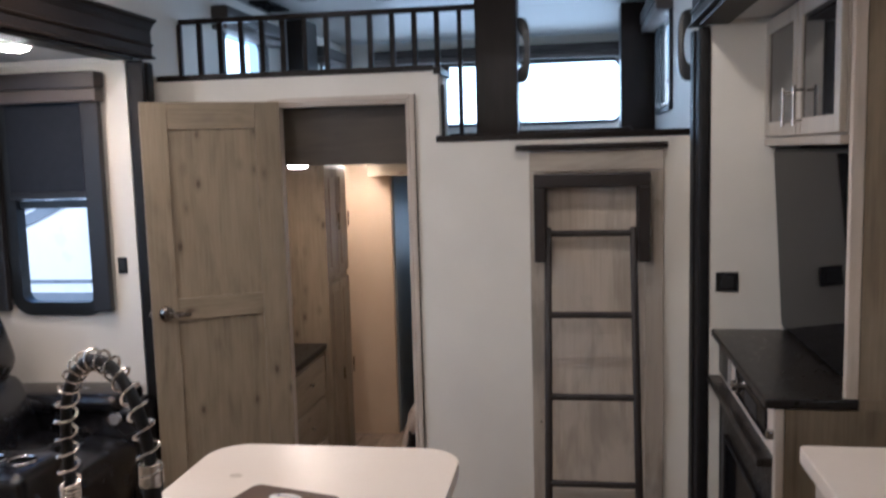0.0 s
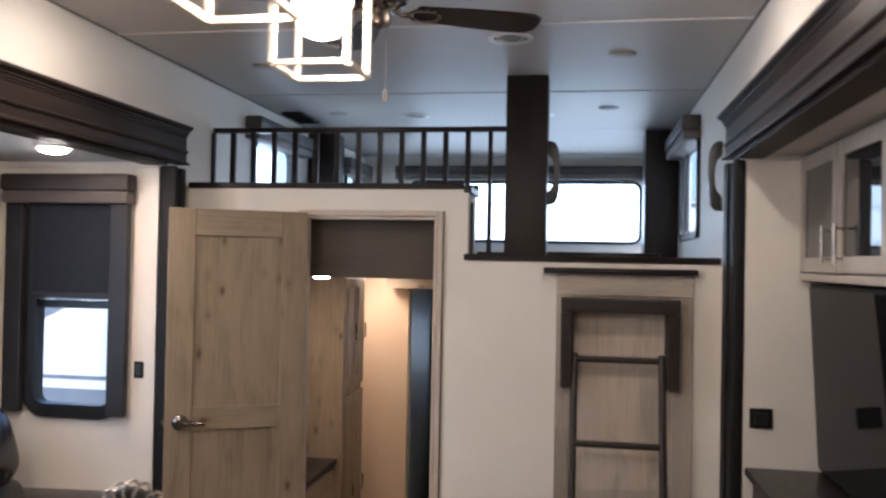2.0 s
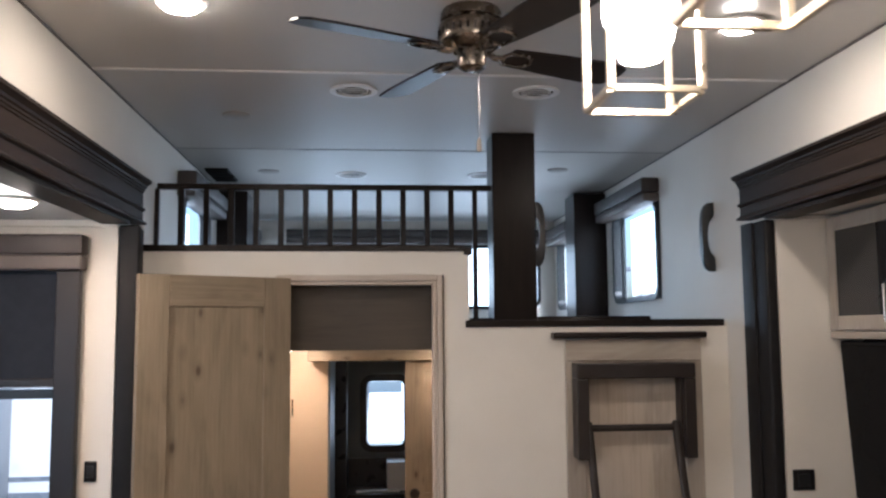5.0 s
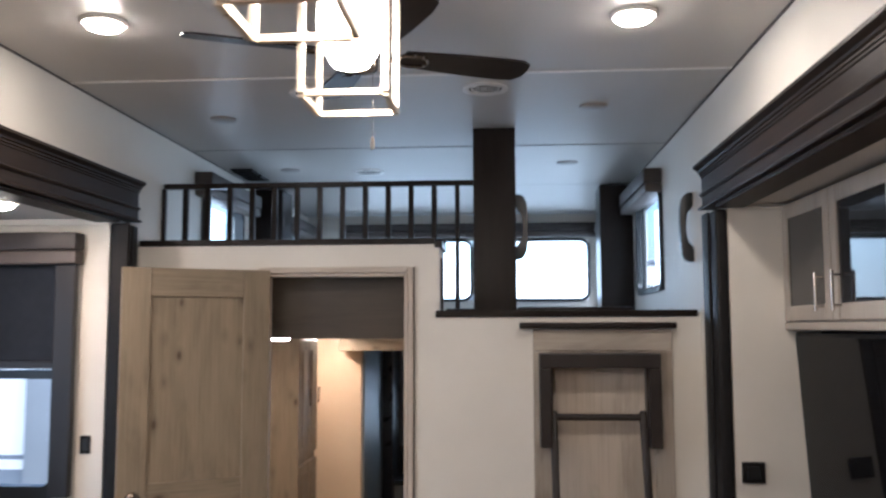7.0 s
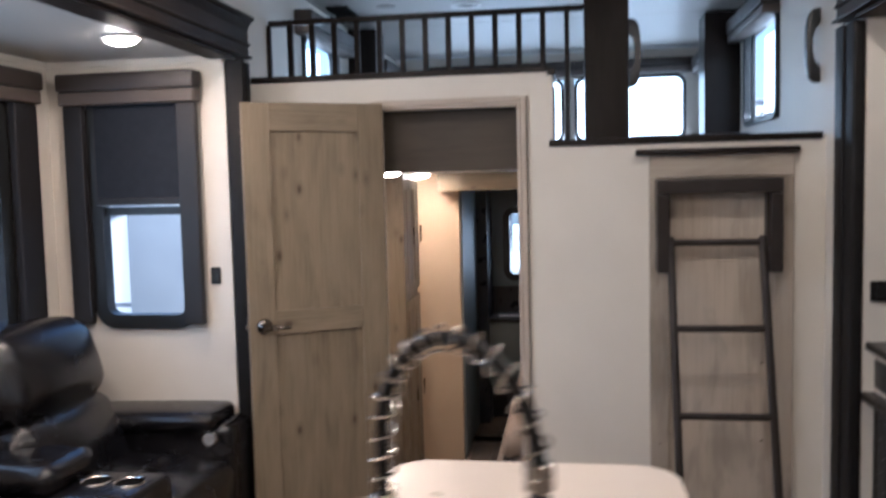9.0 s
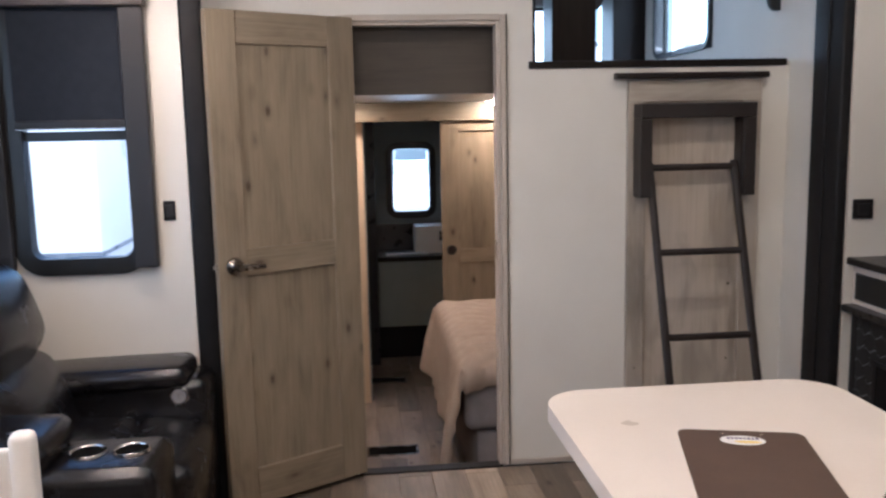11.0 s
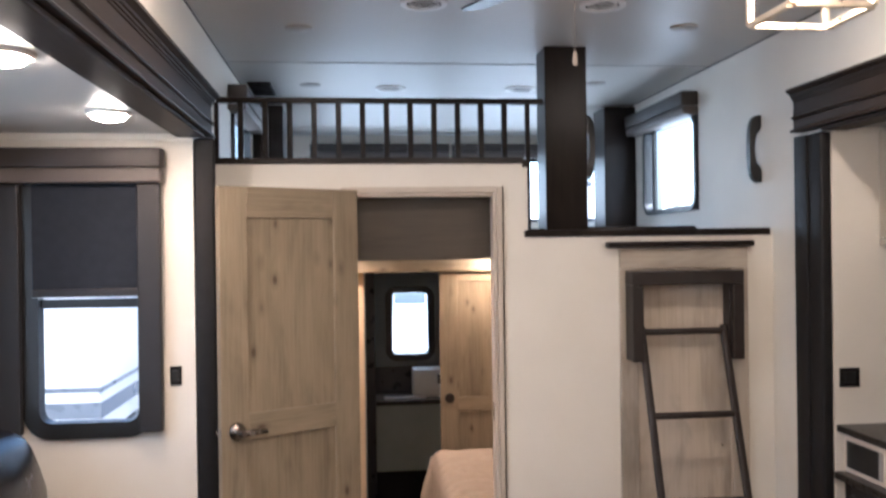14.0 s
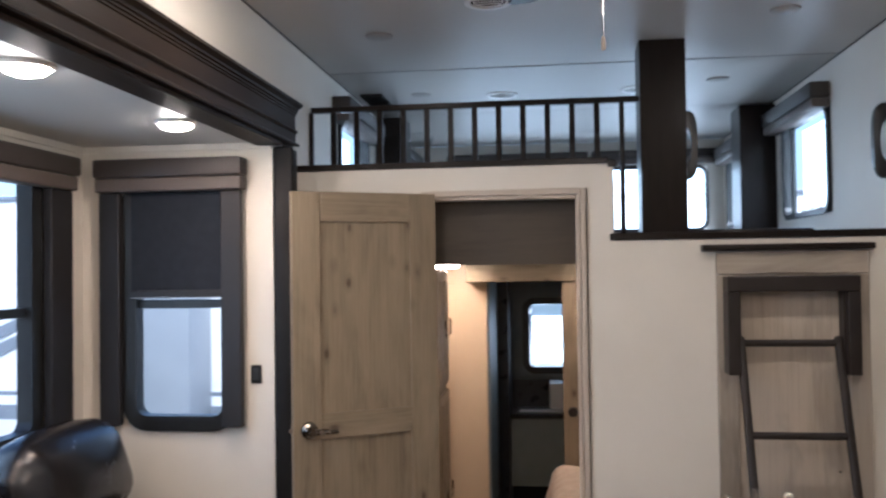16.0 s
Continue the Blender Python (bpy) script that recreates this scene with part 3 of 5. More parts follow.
def hatch_and_ladder():
    h = thing("storage_hatch", (0.15, YP, 0), "whitewashed rustic wood storage panel on the partition under the loft", "panel")
    y = YP - 0.001
    box("stile", (-0.204, y - 0.022, 0.0), (-0.124, y, 1.575), M_HATCHF, h)
    box("stile", (0.304, y - 0.022, 0.0), (0.386, y, 1.575), M_HATCHF, h)
    box("rail", (-0.204, y - 0.024, 1.576), (0.386, y, 1.668), M_HATCHX, h)
    box("rail", (-0.123, y - 0.022, 0.0), (0.303, y, 0.10), M_HATCHX, h)
    box("panel", (-0.128, y - 0.010, 0.095), (0.308, y - 0.001, 1.58), M_HATCH, h, 0.002)
    for x, z in ((0.262, 0.78), (0.262, 0.44), (-0.165, 1.45), (-0.165, 0.42)):
        lathe("screw", (x, y - (0.022 if x < 0 else 0.010), z), [(0.0045, 0.0), (0.0045, -0.0012), (0.003, -0.0022), (0.001, -0.0024)], M_NICKEL, h, "Y", 10)
    prism("ledge", [(y - 0.058, 1.676), (y - 0.052, 1.672), (y, 1.672), (y, 1.698), (y - 0.048, 1.698), (y - 0.056, 1.692)], "X", -0.262, 0.402, M_ESPX, h, 0.003)
    # ladder: a fixed bracket and a leaning ladder with round rungs
    l = thing("loft_ladder", (0.11, 3.6, 0), "dark bronze metal loft ladder leaning on its wall bracket", "ladder")
    a, b, w = -0.181, 0.321, 0.050
    f0, f1 = YP - 0.121, YP - 0.0235
    boxes("bracket", [((a, f0, 1.178), (a + w, f1, 1.506)), ((b - w, f0, 1.178), (b, f1, 1.506)), ((a, f0 - 0.002, 1.507), (b, f1, 1.568)),
                      ((a + w, f0 + 0.03, 1.18), (a + w + 0.006, f1 - 0.002, 1.506)), ((b - w - 0.006, f0 + 0.03, 1.18), (b - w, f1 - 0.002, 1.506))], M_BRONZE, l, 0.005)
    x0, x1, lean = -0.122, 0.251, 0.32

    def at(z):
        return 3.828 - (1.30 - z) * lean
    tilt = Matrix.Translation((0, at(0), 0)) @ Matrix.Rotation(-math.atan(lean), 4, "X")
    reach = 1.326 * math.hypot(1, lean)
    for x in (x0, x1):
        box("side_rail", (x - 0.016, -0.014, 0.006), (x + 0.016, 0.014, reach), M_BRONZE, l, 0.010, tilt, 3)
    for z in (1.300, 0.953, 0.616, 0.272):
        tube("rung", [(x0, at(z), z), (x1, at(z), z)], 0.0145, M_BRONZE, l, 12)


def slide_trim():
    # cornices over the slide-out openings: a stepped, moulded profile
    def cornice(name, x, s, y0, y1, y_end, flanges):
        prof = [(0.0, 2.143), (0.062, 2.143), (0.064, 2.148), (0.060, 2.154), (0.050, 2.157), (0.046, 2.162), (0.046, 2.196), (0.054, 2.200), (0.057, 2.205), (0.054, 2.210), (0.046, 2.213),
                (0.045, 2.272), (0.049, 2.274), (0.049, 2.281), (0.054, 2.283), (0.054, 2.290), (0.060, 2.293), (0.062, 2.301), (0.070, 2.306), (0.079, 2.311), (0.079, 2.322), (0.0, 2.322)]
        c = thing(name, (x, (y0 + y1) / 2, 2.2), "dark espresso moulded cornice over the slide-out opening", "cornice", kind="structure")
        prism("moulding", [(x + s * u, v) for u, v in prof], "Y", y0, y1, M_ESPY, c)
        lo, hi = sorted((x - s * 0.062, x + s * 0.044))
        box("soffit", (lo, y0, 2.124), (hi, y_end, 2.1395), M_ESPY, c, 0.003)
        for u0, u1, a, b in flanges:
            lo, hi = sorted((x + s * u0, x + s * u1))
            box("flange", (lo, a, 0.0), (hi, b, 2.1235), M_BLACK, c, 0.011, None, 3)
    cornice("trim_west", XL, 1, -1.0, 3.802, 3.633, ((0.0005, 0.035, 3.66, 3.83), (-0.001, 0.082, 3.6345, 3.659), (0.0355, 0.060, 3.72, 3.78)))
    cornice("trim_east", XR, -1, -1.3, 3.612, 3.409, ((0.0005, 0.045, 3.409, 3.602), (0.0455, 0.053, 3.500, 3.600)))


interior_door()
door_trim()
loft_edge()
hatch_and_ladder()
slide_trim()
grab_handle((-0.268, 4.22, 2.155), 1, "dark wooden C-shaped grab handle on the loft post")
grab_handle((XR, 4.0, 2.12), -1, "dark wooden C-shaped grab handle on the wall by the loft")


# ---------------------------------------------------------------- lamps and ceiling fittings
def area_lamp(name, at, radius, watts, color=WARM):
    la = new(name, bpy.data.lights.new(name, "AREA"))
    la.data.shape, la.data.size, la.data.energy, la.data.color = "DISK", radius * 2, watts, color
    la.matrix_basis = look(at, (at[0], at[1], at[2] - 1))
    return la


def puck(at, lit, label, group):
    p = thing("puck_light", at, label, "ceiling light", group)
    if not lit:
        lathe("rim", at, [(0.060, 0), (0.060, -0.004), (0.056, -0.008), (0.050, -0.008), (0.050, -0.001)], M_OFFLENS, p)
        lathe("lens", at, [(0.0495, -0.001), (0.0495, -0.008), (0.040, -0.012), (0.004, -0.014)], M_OFFLENS, p)
        return p
    # lit pucks are made wider and deeper, the glare round them put in the shape
    lathe("rim", at, [(0.072, 0), (0.072, -0.006), (0.066, -0.012), (0.058, -0.012), (0.058, -0.002)], M_PLASTIC, p)
    lathe("lens", at, [(0.0575, -0.001), (0.0575, -0.014), (0.048, -0.023), (0.028, -0.029), (0.004, -0.030)], M_LENS, p)
    return p


# the pair at y 0.9 and -0.9 is unseen, added for its light
for x, y in ((-1.55, 2.62), (0.07, 2.68), (-1.55, 0.9), (-1.55, -0.9)):
    puck((x, y, ZC), True, "lit round ceiling puck light with white rim, nearest two assumed", "lit ceiling puck lights")
    area_lamp("lamp_puck", (x, y, ZC - 0.032), 0.045, P_PUCK)
for x, y in ((-2.165, 3.11), (-2.165, 2.25), (-2.165, 1.35), (-2.165, 0.4)):
    puck((x, y, ZS), True, "lit round puck light in the slide-out ceiling", "lit slide-out puck lights")
    area_lamp("lamp_slide", (x, y, ZS - 0.032), 0.045, P_SLIDE, AMBER)
for x, y in ((-1.59, 3.87), (0.06, 3.765), (-1.60, 5.14), (0.042, 5.03)):
    puck((x, y, ZC), False, "unlit round puck light on the ceiling", "unlit ceiling puck lights")
for x, y in ((-1.441, 4.348), (-1.50, 5.60), (-0.47, 5.62)):
    puck((x, y, 1.643), True, "lit round puck light on the low bedroom ceiling", "bedroom puck lights")
    area_lamp("lamp_bedroom", (x, y, 1.611), 0.05, P_BED, AMBER)


def ceiling_vent(x, y):
    v = thing("ceiling_vent", (x, y, ZC), "round white plastic air register on the ceiling", "air vent", "round ceiling air registers")
    ring("flange", "Z", [(x + 0.090 * math.cos(k * math.pi / 16), y + 0.090 * math.sin(k * math.pi / 16)) for k in range(32)], [(x + 0.068 * math.cos(k * math.pi / 16), y + 0.068 * math.sin(k * math.pi / 16)) for k in range(32)], ZC - 0.007, ZC - 0.0003, M_PLASTIC, v)
    # no opening cut: a black disc paints the shade inside the vent
    lathe("throat", (x, y, ZC), [(0.0675, -0.0004), (0.0665, -0.0012)], M_HOLEBLACK, v)
    ring("inner_ring", "Z", [(x + 0.058 * math.cos(k * math.pi / 16), y + 0.058 * math.sin(k * math.pi / 16)) for k in range(32)], [(x + 0.053 * math.cos(k * math.pi / 16), y + 0.053 * math.sin(k * math.pi / 16)) for k in range(32)], ZC - 0.0038, ZC - 0.0013, M_PLASTIC, v)
    for q in (-0.026, 0.0, 0.026):
        w = 0.053 * math.cos(math.asin(q / 0.053))
        box("louvre", (x - w, y + q - 0.003, ZC - 0.0036), (x + w, y + q + 0.003, ZC - 0.0013), M_PLASTIC, v, 0.0005)


for x, y in ((-1.092, 3.472), (-0.394, 3.456), (-1.137, 5.228), (-0.367, 5.218)):
    ceiling_vent(x, y)


def ceiling_speaker():
    s = thing("ceiling_grille", (-1.905, 5.19, ZC), "small dark square register on the loft ceiling", "air vent")
    for y0, y1 in ((5.06, 5.215), (5.255, 5.44)):
        boxes("grille", [((-1.945, y0, ZC - 0.012), (-1.815, y1, ZC - 0.0005))] + [((-1.94, y0 + 0.012 + 0.03 * k, ZC - 0.02), (-1.82, y0 + 0.024 + 0.03 * k, ZC - 0.010)) for k in range(5)], M_BLACK, s, 0.002)


ceiling_speaker()


def ceiling_fan():
    cx, cy = -0.742, 2.645
    f = thing("ceiling_fan", (cx, cy, ZC), "dark-bladed ceiling fan with antique nickel motor, at rest", "ceiling fan")
    lathe("motor", (cx, cy, ZC), [(0.082, 0), (0.088, -0.01), (0.088, -0.03), (0.080, -0.034), (0.090, -0.042), (0.094, -0.05), (0.094, -0.092), (0.088, -0.102), (0.070, -0.112), (0.06, -0.118), (0.02, -0.12)], M_NICKEL, f, seg=36)
    bm = bmesh.new()
    for k in range(28):
        a = 2 * math.pi * k / 28
        add_box(bm, (cx - 0.003, cy - 0.003, ZC - 0.082), (cx + 0.003, cy + 0.003, ZC - 0.06), 0.001, rot=Matrix.Translation((0.093 * math.cos(a), 0.093 * math.sin(a), 0)))
    put("slots", bm, M_BLACK, f)
    lathe("switch_housing", (cx, cy, ZC - 0.12), [(0.03, 0.01), (0.041, 0.0), (0.042, -0.036), (0.039, -0.047), (0.026, -0.055), (0.004, -0.059)], M_NICKEL, f, seg=32)
    for ang in (23.5, 114, 204.5, 294.5):
        rot = Matrix.Translation((cx, cy, ZC - 0.118)) @ Matrix.Rotation(radians(ang), 4, "Z") @ Matrix.Rotation(radians(-12), 4, "X")
        bm = bmesh.new()
        prof = [(0.125, -0.043), (0.30, -0.058), (0.44, -0.064), (0.505, -0.062), (0.53, -0.045), (0.535, -0.01), (0.53, 0.03), (0.505, 0.058), (0.44, 0.064), (0.30, 0.058), (0.125, 0.043), (0.112, 0.0)]
        top = [bm.verts.new((u, v, 0.004)) for u, v in prof]
        bot = [bm.verts.new((u, v, -0.003)) for u, v in prof]
        bm.faces.new(top)
        bm.faces.new(bot[::-1])
        for k in range(len(prof)):
            j = (k + 1) % len(prof)
            bm.faces.new((top[k], top[j], bot[j], bot[k]))
        bmesh.ops.transform(bm, matrix=rot, verts=bm.verts)
        put("blade", bm, M_ESPX, f)
        bm = bmesh.new()
        add_tube(bm, [(0.05, 0, 0.004), (0.075, 0, -0.010), (0.105, 0, -0.008)], 0.010, 8)
        add_tube(bm, [(0.095, 0, -0.007), (0.115, 0.03, -0.006), (0.165, 0.034, -0.006), (0.190, 0.022, -0.006), (0.200, 0.0, -0.006), (0.190, -0.022, -0.006), (0.165, -0.034, -0.006), (0.115, -0.03, -0.006), (0.095, 0, -0.007)], 0.0055, 8)
        bmesh.ops.transform(bm, matrix=rot, verts=bm.verts)
        put("blade_iron", bm, M_NICKEL, f, True)
    bm = bmesh.new()
    add_tube(bm, [(cx + 0.022, cy + 0.022, ZC - 0.17), (cx + 0.022, cy + 0.022, 2.25)], 0.0012, 6)
    put("pull_chain", bm, M_CHROME, f)
    lathe("chain_bob", (cx + 0.022, cy + 0.022, 2.255), [(0.002, 0), (0.005, -0.004), (0.0075, -0.025), (0.0065, -0.038), (0.002, -0.042)], M_PALE, f, seg=14)


ceiling_fan()


def pendant():
    cx, z0, z1, h = -0.594, 2.074, 2.36, 0.072
    p = thing("island_chandelier", (cx, 1.4, ZC), "pale gold open cube lanterns with lit globes hanging over the island", "chandelier")
    boxes("canopy", [((cx - 0.06, 1.10, ZC - 0.025), (cx + 0.06, 1.70, ZC - 0.0005))], M_GOLD, p, 0.006)
    for cy in (1.606, 1.190):
        bm = bmesh.new()
        g = 0.0055
        for sx in (-1, 1):
            for sy in (-1, 1):
                add_box(bm, (cx + sx * h - g, cy + sy * h - g, z0), (cx + sx * h + g, cy + sy * h + g, z1), 0.0012)
        for z in (z0, z1):
            for s in (-1, 1):
                add_box(bm, (cx - h + g, cy + s * h - g, z - g), (cx + h - g, cy + s * h + g, z + g), 0.0012)
                add_box(bm, (cx + s * h - g, cy - h + g, z - g), (cx + s * h + g, cy + h - g, z + g), 0.0012)
        add_box(bm, (cx - h + g, cy - g, z1 - 0.004), (cx + h - g, cy + g, z1 + 0.004), 0.001)
        put("lantern", bm, M_GOLD, p)
        bm = bmesh.new()
        add_cyl(bm, (cx, cy, z1), (cx, cy, ZC - 0.024), 0.006, seg=12)
        add_lathe(bm, (cx, cy, z1), [(0.02, 0.0), (0.022, -0.02), (0.018, -0.05), (0.004, -0.055)], seg=18)
        put("stem", bm, M_GOLD, p, True)
        # globe widened so that its shape takes in the glow round the bulb
        lathe("globe", (cx, cy, z1 - 0.05), [(0.018, 0.01), (0.042, -0.006), (0.058, -0.045), (0.060, -0.09), (0.052, -0.135), (0.032, -0.168), (0.002, -0.178)], M_BULB, p)
        la = new("lamp_pendant", bpy.data.lights.new("lamp_pendant", "POINT"))
        la.data.energy, la.data.color, la.data.shadow_soft_size = P_BULB, WARM, 0.03
        la.matrix_basis = pose(cx, cy, z0 + 0.045)


pendant()


# ---------------------------------------------------------------- windows
def window_unit(name, axis, wall_pos, s, u0, u1, v0, v1, r, label, bar=None, sash=None, wid=0.035):
    """A black-framed trailer window with round corners. s: the side of the wall that the room lies on."""
    mid = ((u0 + u1) / 2, wall_pos, v0) if axis == "Y" else (wall_pos, (u0 + u1) / 2, v0)
    w = thing(name, mid, label, "window", kind="structure")
    a, b = sorted((wall_pos + s * 0.018, wall_pos - s * 0.045))
    ring("frame", axis, rounded(u0 - wid, u1 + wid, v0 - wid, v1 + wid, r + wid), rounded(u0, u1, v0, v1, r), a, b, M_RUBBER, w)
    a, b = sorted((wall_pos - s * 0.022, wall_pos - s * 0.027))
    g = prism("pane", rounded(u0 - 0.005, u1 + 0.005, v0 - 0.005, v1 + 0.005, r), axis, a, b, M_GLASS, w)
    g.visible_shadow = False
    a, b = sorted((wall_pos - s * 0.03, wall_pos - s * 0.005))

    def strip(nm, p0, p1, q0, q1, c, d):
        lo, hi = ((p0, c, q0), (p1, d, q1)) if axis == "Y" else ((c, p0, q0), (d, p1, q1))
        box(nm, lo, hi, M_RUBBER, w, 0.004)
    if bar is not None:
        strip("rail", u0, u1, bar - 0.018, bar + 0.018, a, b)
    for q in (sash or ()):
        strip("mullion", q - 0.014, q + 0.014, v0, v1, a, b)
    return w


window_unit("window_1", "Y", YLS, -1, -2.572, -2.204, 1.027, 1.945, 0.045, "black-framed trailer window with round lower corners", bar=1.484, wid=0.062)
window_unit("window_2", "X", XLS, 1, 1.53, 3.252, 1.03, 2.0, 0.04, "wide black-framed slide-out window", bar=1.472, sash=(1.9, 2.55), wid=0.07)
window_unit("window_3", "X", XR, -1, 4.735, 5.52, 1.895, 2.395, 0.06, "black-framed loft window with a thin latch rail", bar=None, sash=(5.42,), wid=0.028)
window_unit("window_4", "X", XR, -1, 6.58, 7.12, 1.895, 2.395, 0.06, "black-framed loft window", wid=0.028)
window_unit("window_5", "X", XL, 1, 4.745, 5.42, 1.92, 2.40, 0.06, "black-framed loft window", wid=0.028)
window_unit("window_6", "X", XL, 1, 6.68, 7.07, 1.92, 2.40, 0.06, "black-framed loft window", wid=0.028)
window_unit("window_7", "Y", YE, -1, -1.575, -0.61, 1.91, 2.39, 0.06, "black-framed rear loft window", wid=0.025)
window_unit("window_8", "Y", YE, -1, -0.475, 0.365, 1.91, 2.39, 0.06, "black-framed rear loft window", wid=0.025)
window_unit("window_9", "Y", YE - 0.02, -1, -1.05, -0.753, 0.80, 1.308, 0.04, "small black-framed bathroom window", bar=None, wid=0.055)
window_unit("window_10", "X", XRS, -1, 0.33, 1.27, 1.18, 1.72, 0.05, "kitchen window with black frame")
# blind of the bathroom window, drawn down a little
tagged(box("blind", (-1.03, YE - 0.032, 1.215), (-0.77, YE - 0.028, 1.306), M_SHADE, bev=0.002), "grey shade drawn partly down over the bathroom window", "blind")
# latch rail of the loft window
tagged(boxes("window_latch", [((XR - 0.03, 4.80, 1.892), (XR - 0.012, 5.12, 1.905)), ((XR - 0.034, 4.93, 1.90), (XR - 0.02, 4.99, 1.915))], M_CHROME, bev=0.003), "chrome slide latch on the loft window's lower frame", "latch")


def lambrequin(axis, wall_pos, s, u0, u1, v0, v1, label, blind_to=None, b0=None, b1=None, sw=0.088):
    """Padded box valance with two side boards, and a roller blind behind it."""
    def bx(nm, p0, p1, d0, d1, q0, q1, mat, root, bev=0.006):
        c, d = sorted((wall_pos + s * d0, wall_pos + s * d1))
        lo, hi = ((p0, c, q0), (p1, d, q1)) if axis == "Y" else ((c, p0, q0), (d, p1, q1))
        return box(nm, lo, hi, mat, root, bev)
    mid = ((u0 + u1) / 2, wall_pos, v0) if axis == "Y" else (wall_pos, (u0 + u1) / 2, v0)
    w = thing("window_valance", mid, label, "valance", "window valances with side boards")
    bx("header", u0 - 0.012, u1 + 0.012, 0.0, 0.085, v1 - 0.075, v1, M_TAUPE, w, 0.01)
    bx("band", u0 - 0.008, u1 + 0.008, 0.0, 0.075, v1 - 0.133, v1 - 0.076, M_TAUPEL, w, 0.008)
    bx("side_board", u0, u0 + sw, 0.019, 0.055, v0, v1 - 0.134, M_CHAR, w)
    bx("side_board", u1 - sw, u1, 0.019, 0.055, v0, v1 - 0.134, M_CHAR, w)
    if blind_to is not None:
        r = thing("roller_blind", mid, "dark slate roller blind drawn halfway down", "blind", "dark roller blinds")
        bx("cloth", b0, b1, 0.019, 0.022, blind_to, v1 - 0.06, M_FABRIC, r, 0.001)
        bx("hem_bar", b0, b1, 0.018, 0.030, blind_to - 0.018, blind_to + 0.012, M_CHAR, r, 0.005)
        bx("hem_trim", b0, b1, 0.019, 0.031, blind_to - 0.022, blind_to - 0.0185, M_CHROME, r, 0.001)


lambrequin("Y", YLS, -1, -2.715, -2.108, 0.989, 2.078, "dark taupe padded window valance with side boards", 1.53, -2.59, -2.197)
lambrequin("X", XLS, 1, 1.40, 3.470, 0.985, 2.078, "dark taupe padded window valance with side boards", None, 1.51, 3.26, 0.15)


def loft_valance(axis, wall_pos, s, u0, u1, v0, v1):
    c, d = sorted((wall_pos, wall_pos + s * 0.10))
    mid = ((u0 + u1) / 2, wall_pos, v0) if axis == "Y" else (wall_pos, (u0 + u1) / 2, v0)
    w = thing("window_valance", mid, "dark padded box valance over a loft window", "valance", "loft window valances")
    for nm, q0, q1, m_, e in (("header", v0 + 0.05, v1, M_TAUPE, 0.0), ("band", v0, v0 + 0.049, M_TAUPEL, 0.008)):
        lo, hi = ((u0, c + (e if s < 0 else 0), q0), (u1, d - (e if s > 0 else 0), q1)) if axis == "Y" else ((c + (e if s < 0 else 0), u0, q0), (d - (e if s > 0 else 0), u1, q1))
        box(nm, lo, hi, m_, w, 0.01)


loft_valance("X", XR, -1, 4.69, 5.66, 2.39, 2.52)
loft_valance("X", XR, -1, 6.50, 7.20, 2.39, 2.52)
loft_valance("X", XL, 1, 4.60, 5.55, 2.39, 2.52)
loft_valance("X", XL, 1, 6.50, 7.20, 2.39, 2.52)
loft_valance("Y", YE, -1, -1.70, -0.56, 2.42, 2.535)
loft_valance("Y", YE, -1, -0.53, 0.47, 2.42, 2.535)
for x0_, x1_ in ((0.30, XR - 0.001), (XL + 0.001, -1.80)):
    tagged(box("loft_pilaster", (x0_, 5.72, ZL), (x1_, 5.98, ZC - 0.02), M_ESP, bev=0.006), "dark espresso upright panel against the loft wall", "panel", "dark loft uprights")


def wall_switch(at, normal_axis, s, w, h, label):
    x, y, z = at
    k = thing("wall_switch", at, label, "switch", "black wall plates")
    if normal_axis == "Y":
        box("plate", (x - w / 2, min(y, y + s * 0.008), z - h / 2), (x + w / 2, max(y, y + s * 0.008), z + h / 2), M_BLACK, k, 0.003)
        box("rocker", (x - w * 0.28, min(y, y + s * 0.012), z - h * 0.3), (x + w * 0.28, max(y, y + s * 0.012), z + h * 0.3), M_RUBBER, k, 0.002)


wall_switch((-2.066, YLS, 1.197), "Y", -1, 0.045, 0.075, "narrow black wall switch plate")
wall_switch((0.579, YRS, 1.146), "Y", -1, 0.084, 0.076, "square black wall outlet plate")


# ---------------------------------------------------------------- island and faucet
def island():
    i = thing("kitchen_island", (-0.63, 1.2, 0), "kitchen island with white laminate top and round corners", "island")
    x0, x1, y0, y1 = -0.970, -0.297, 0.42, 2.152
    prism("top", rounded(x0, x1, y0, y1, 0.105, 10), "Z", 0.860, 0.897, M_WHITE, i, 0.004, True)
    box("body", (-0.87, 0.5, 0.06), (-0.39, 1.78, 0.859), M_WOODY, i, 0.004)
    box("plinth", (-0.85, 0.52, 0), (-0.41, 1.76, 0.059), M_BLACK, i, 0.002)
    box("panel", (-0.84, 1.78, 0.10), (-0.42, 1.79, 0.83), M_WOOD, i, 0.003)


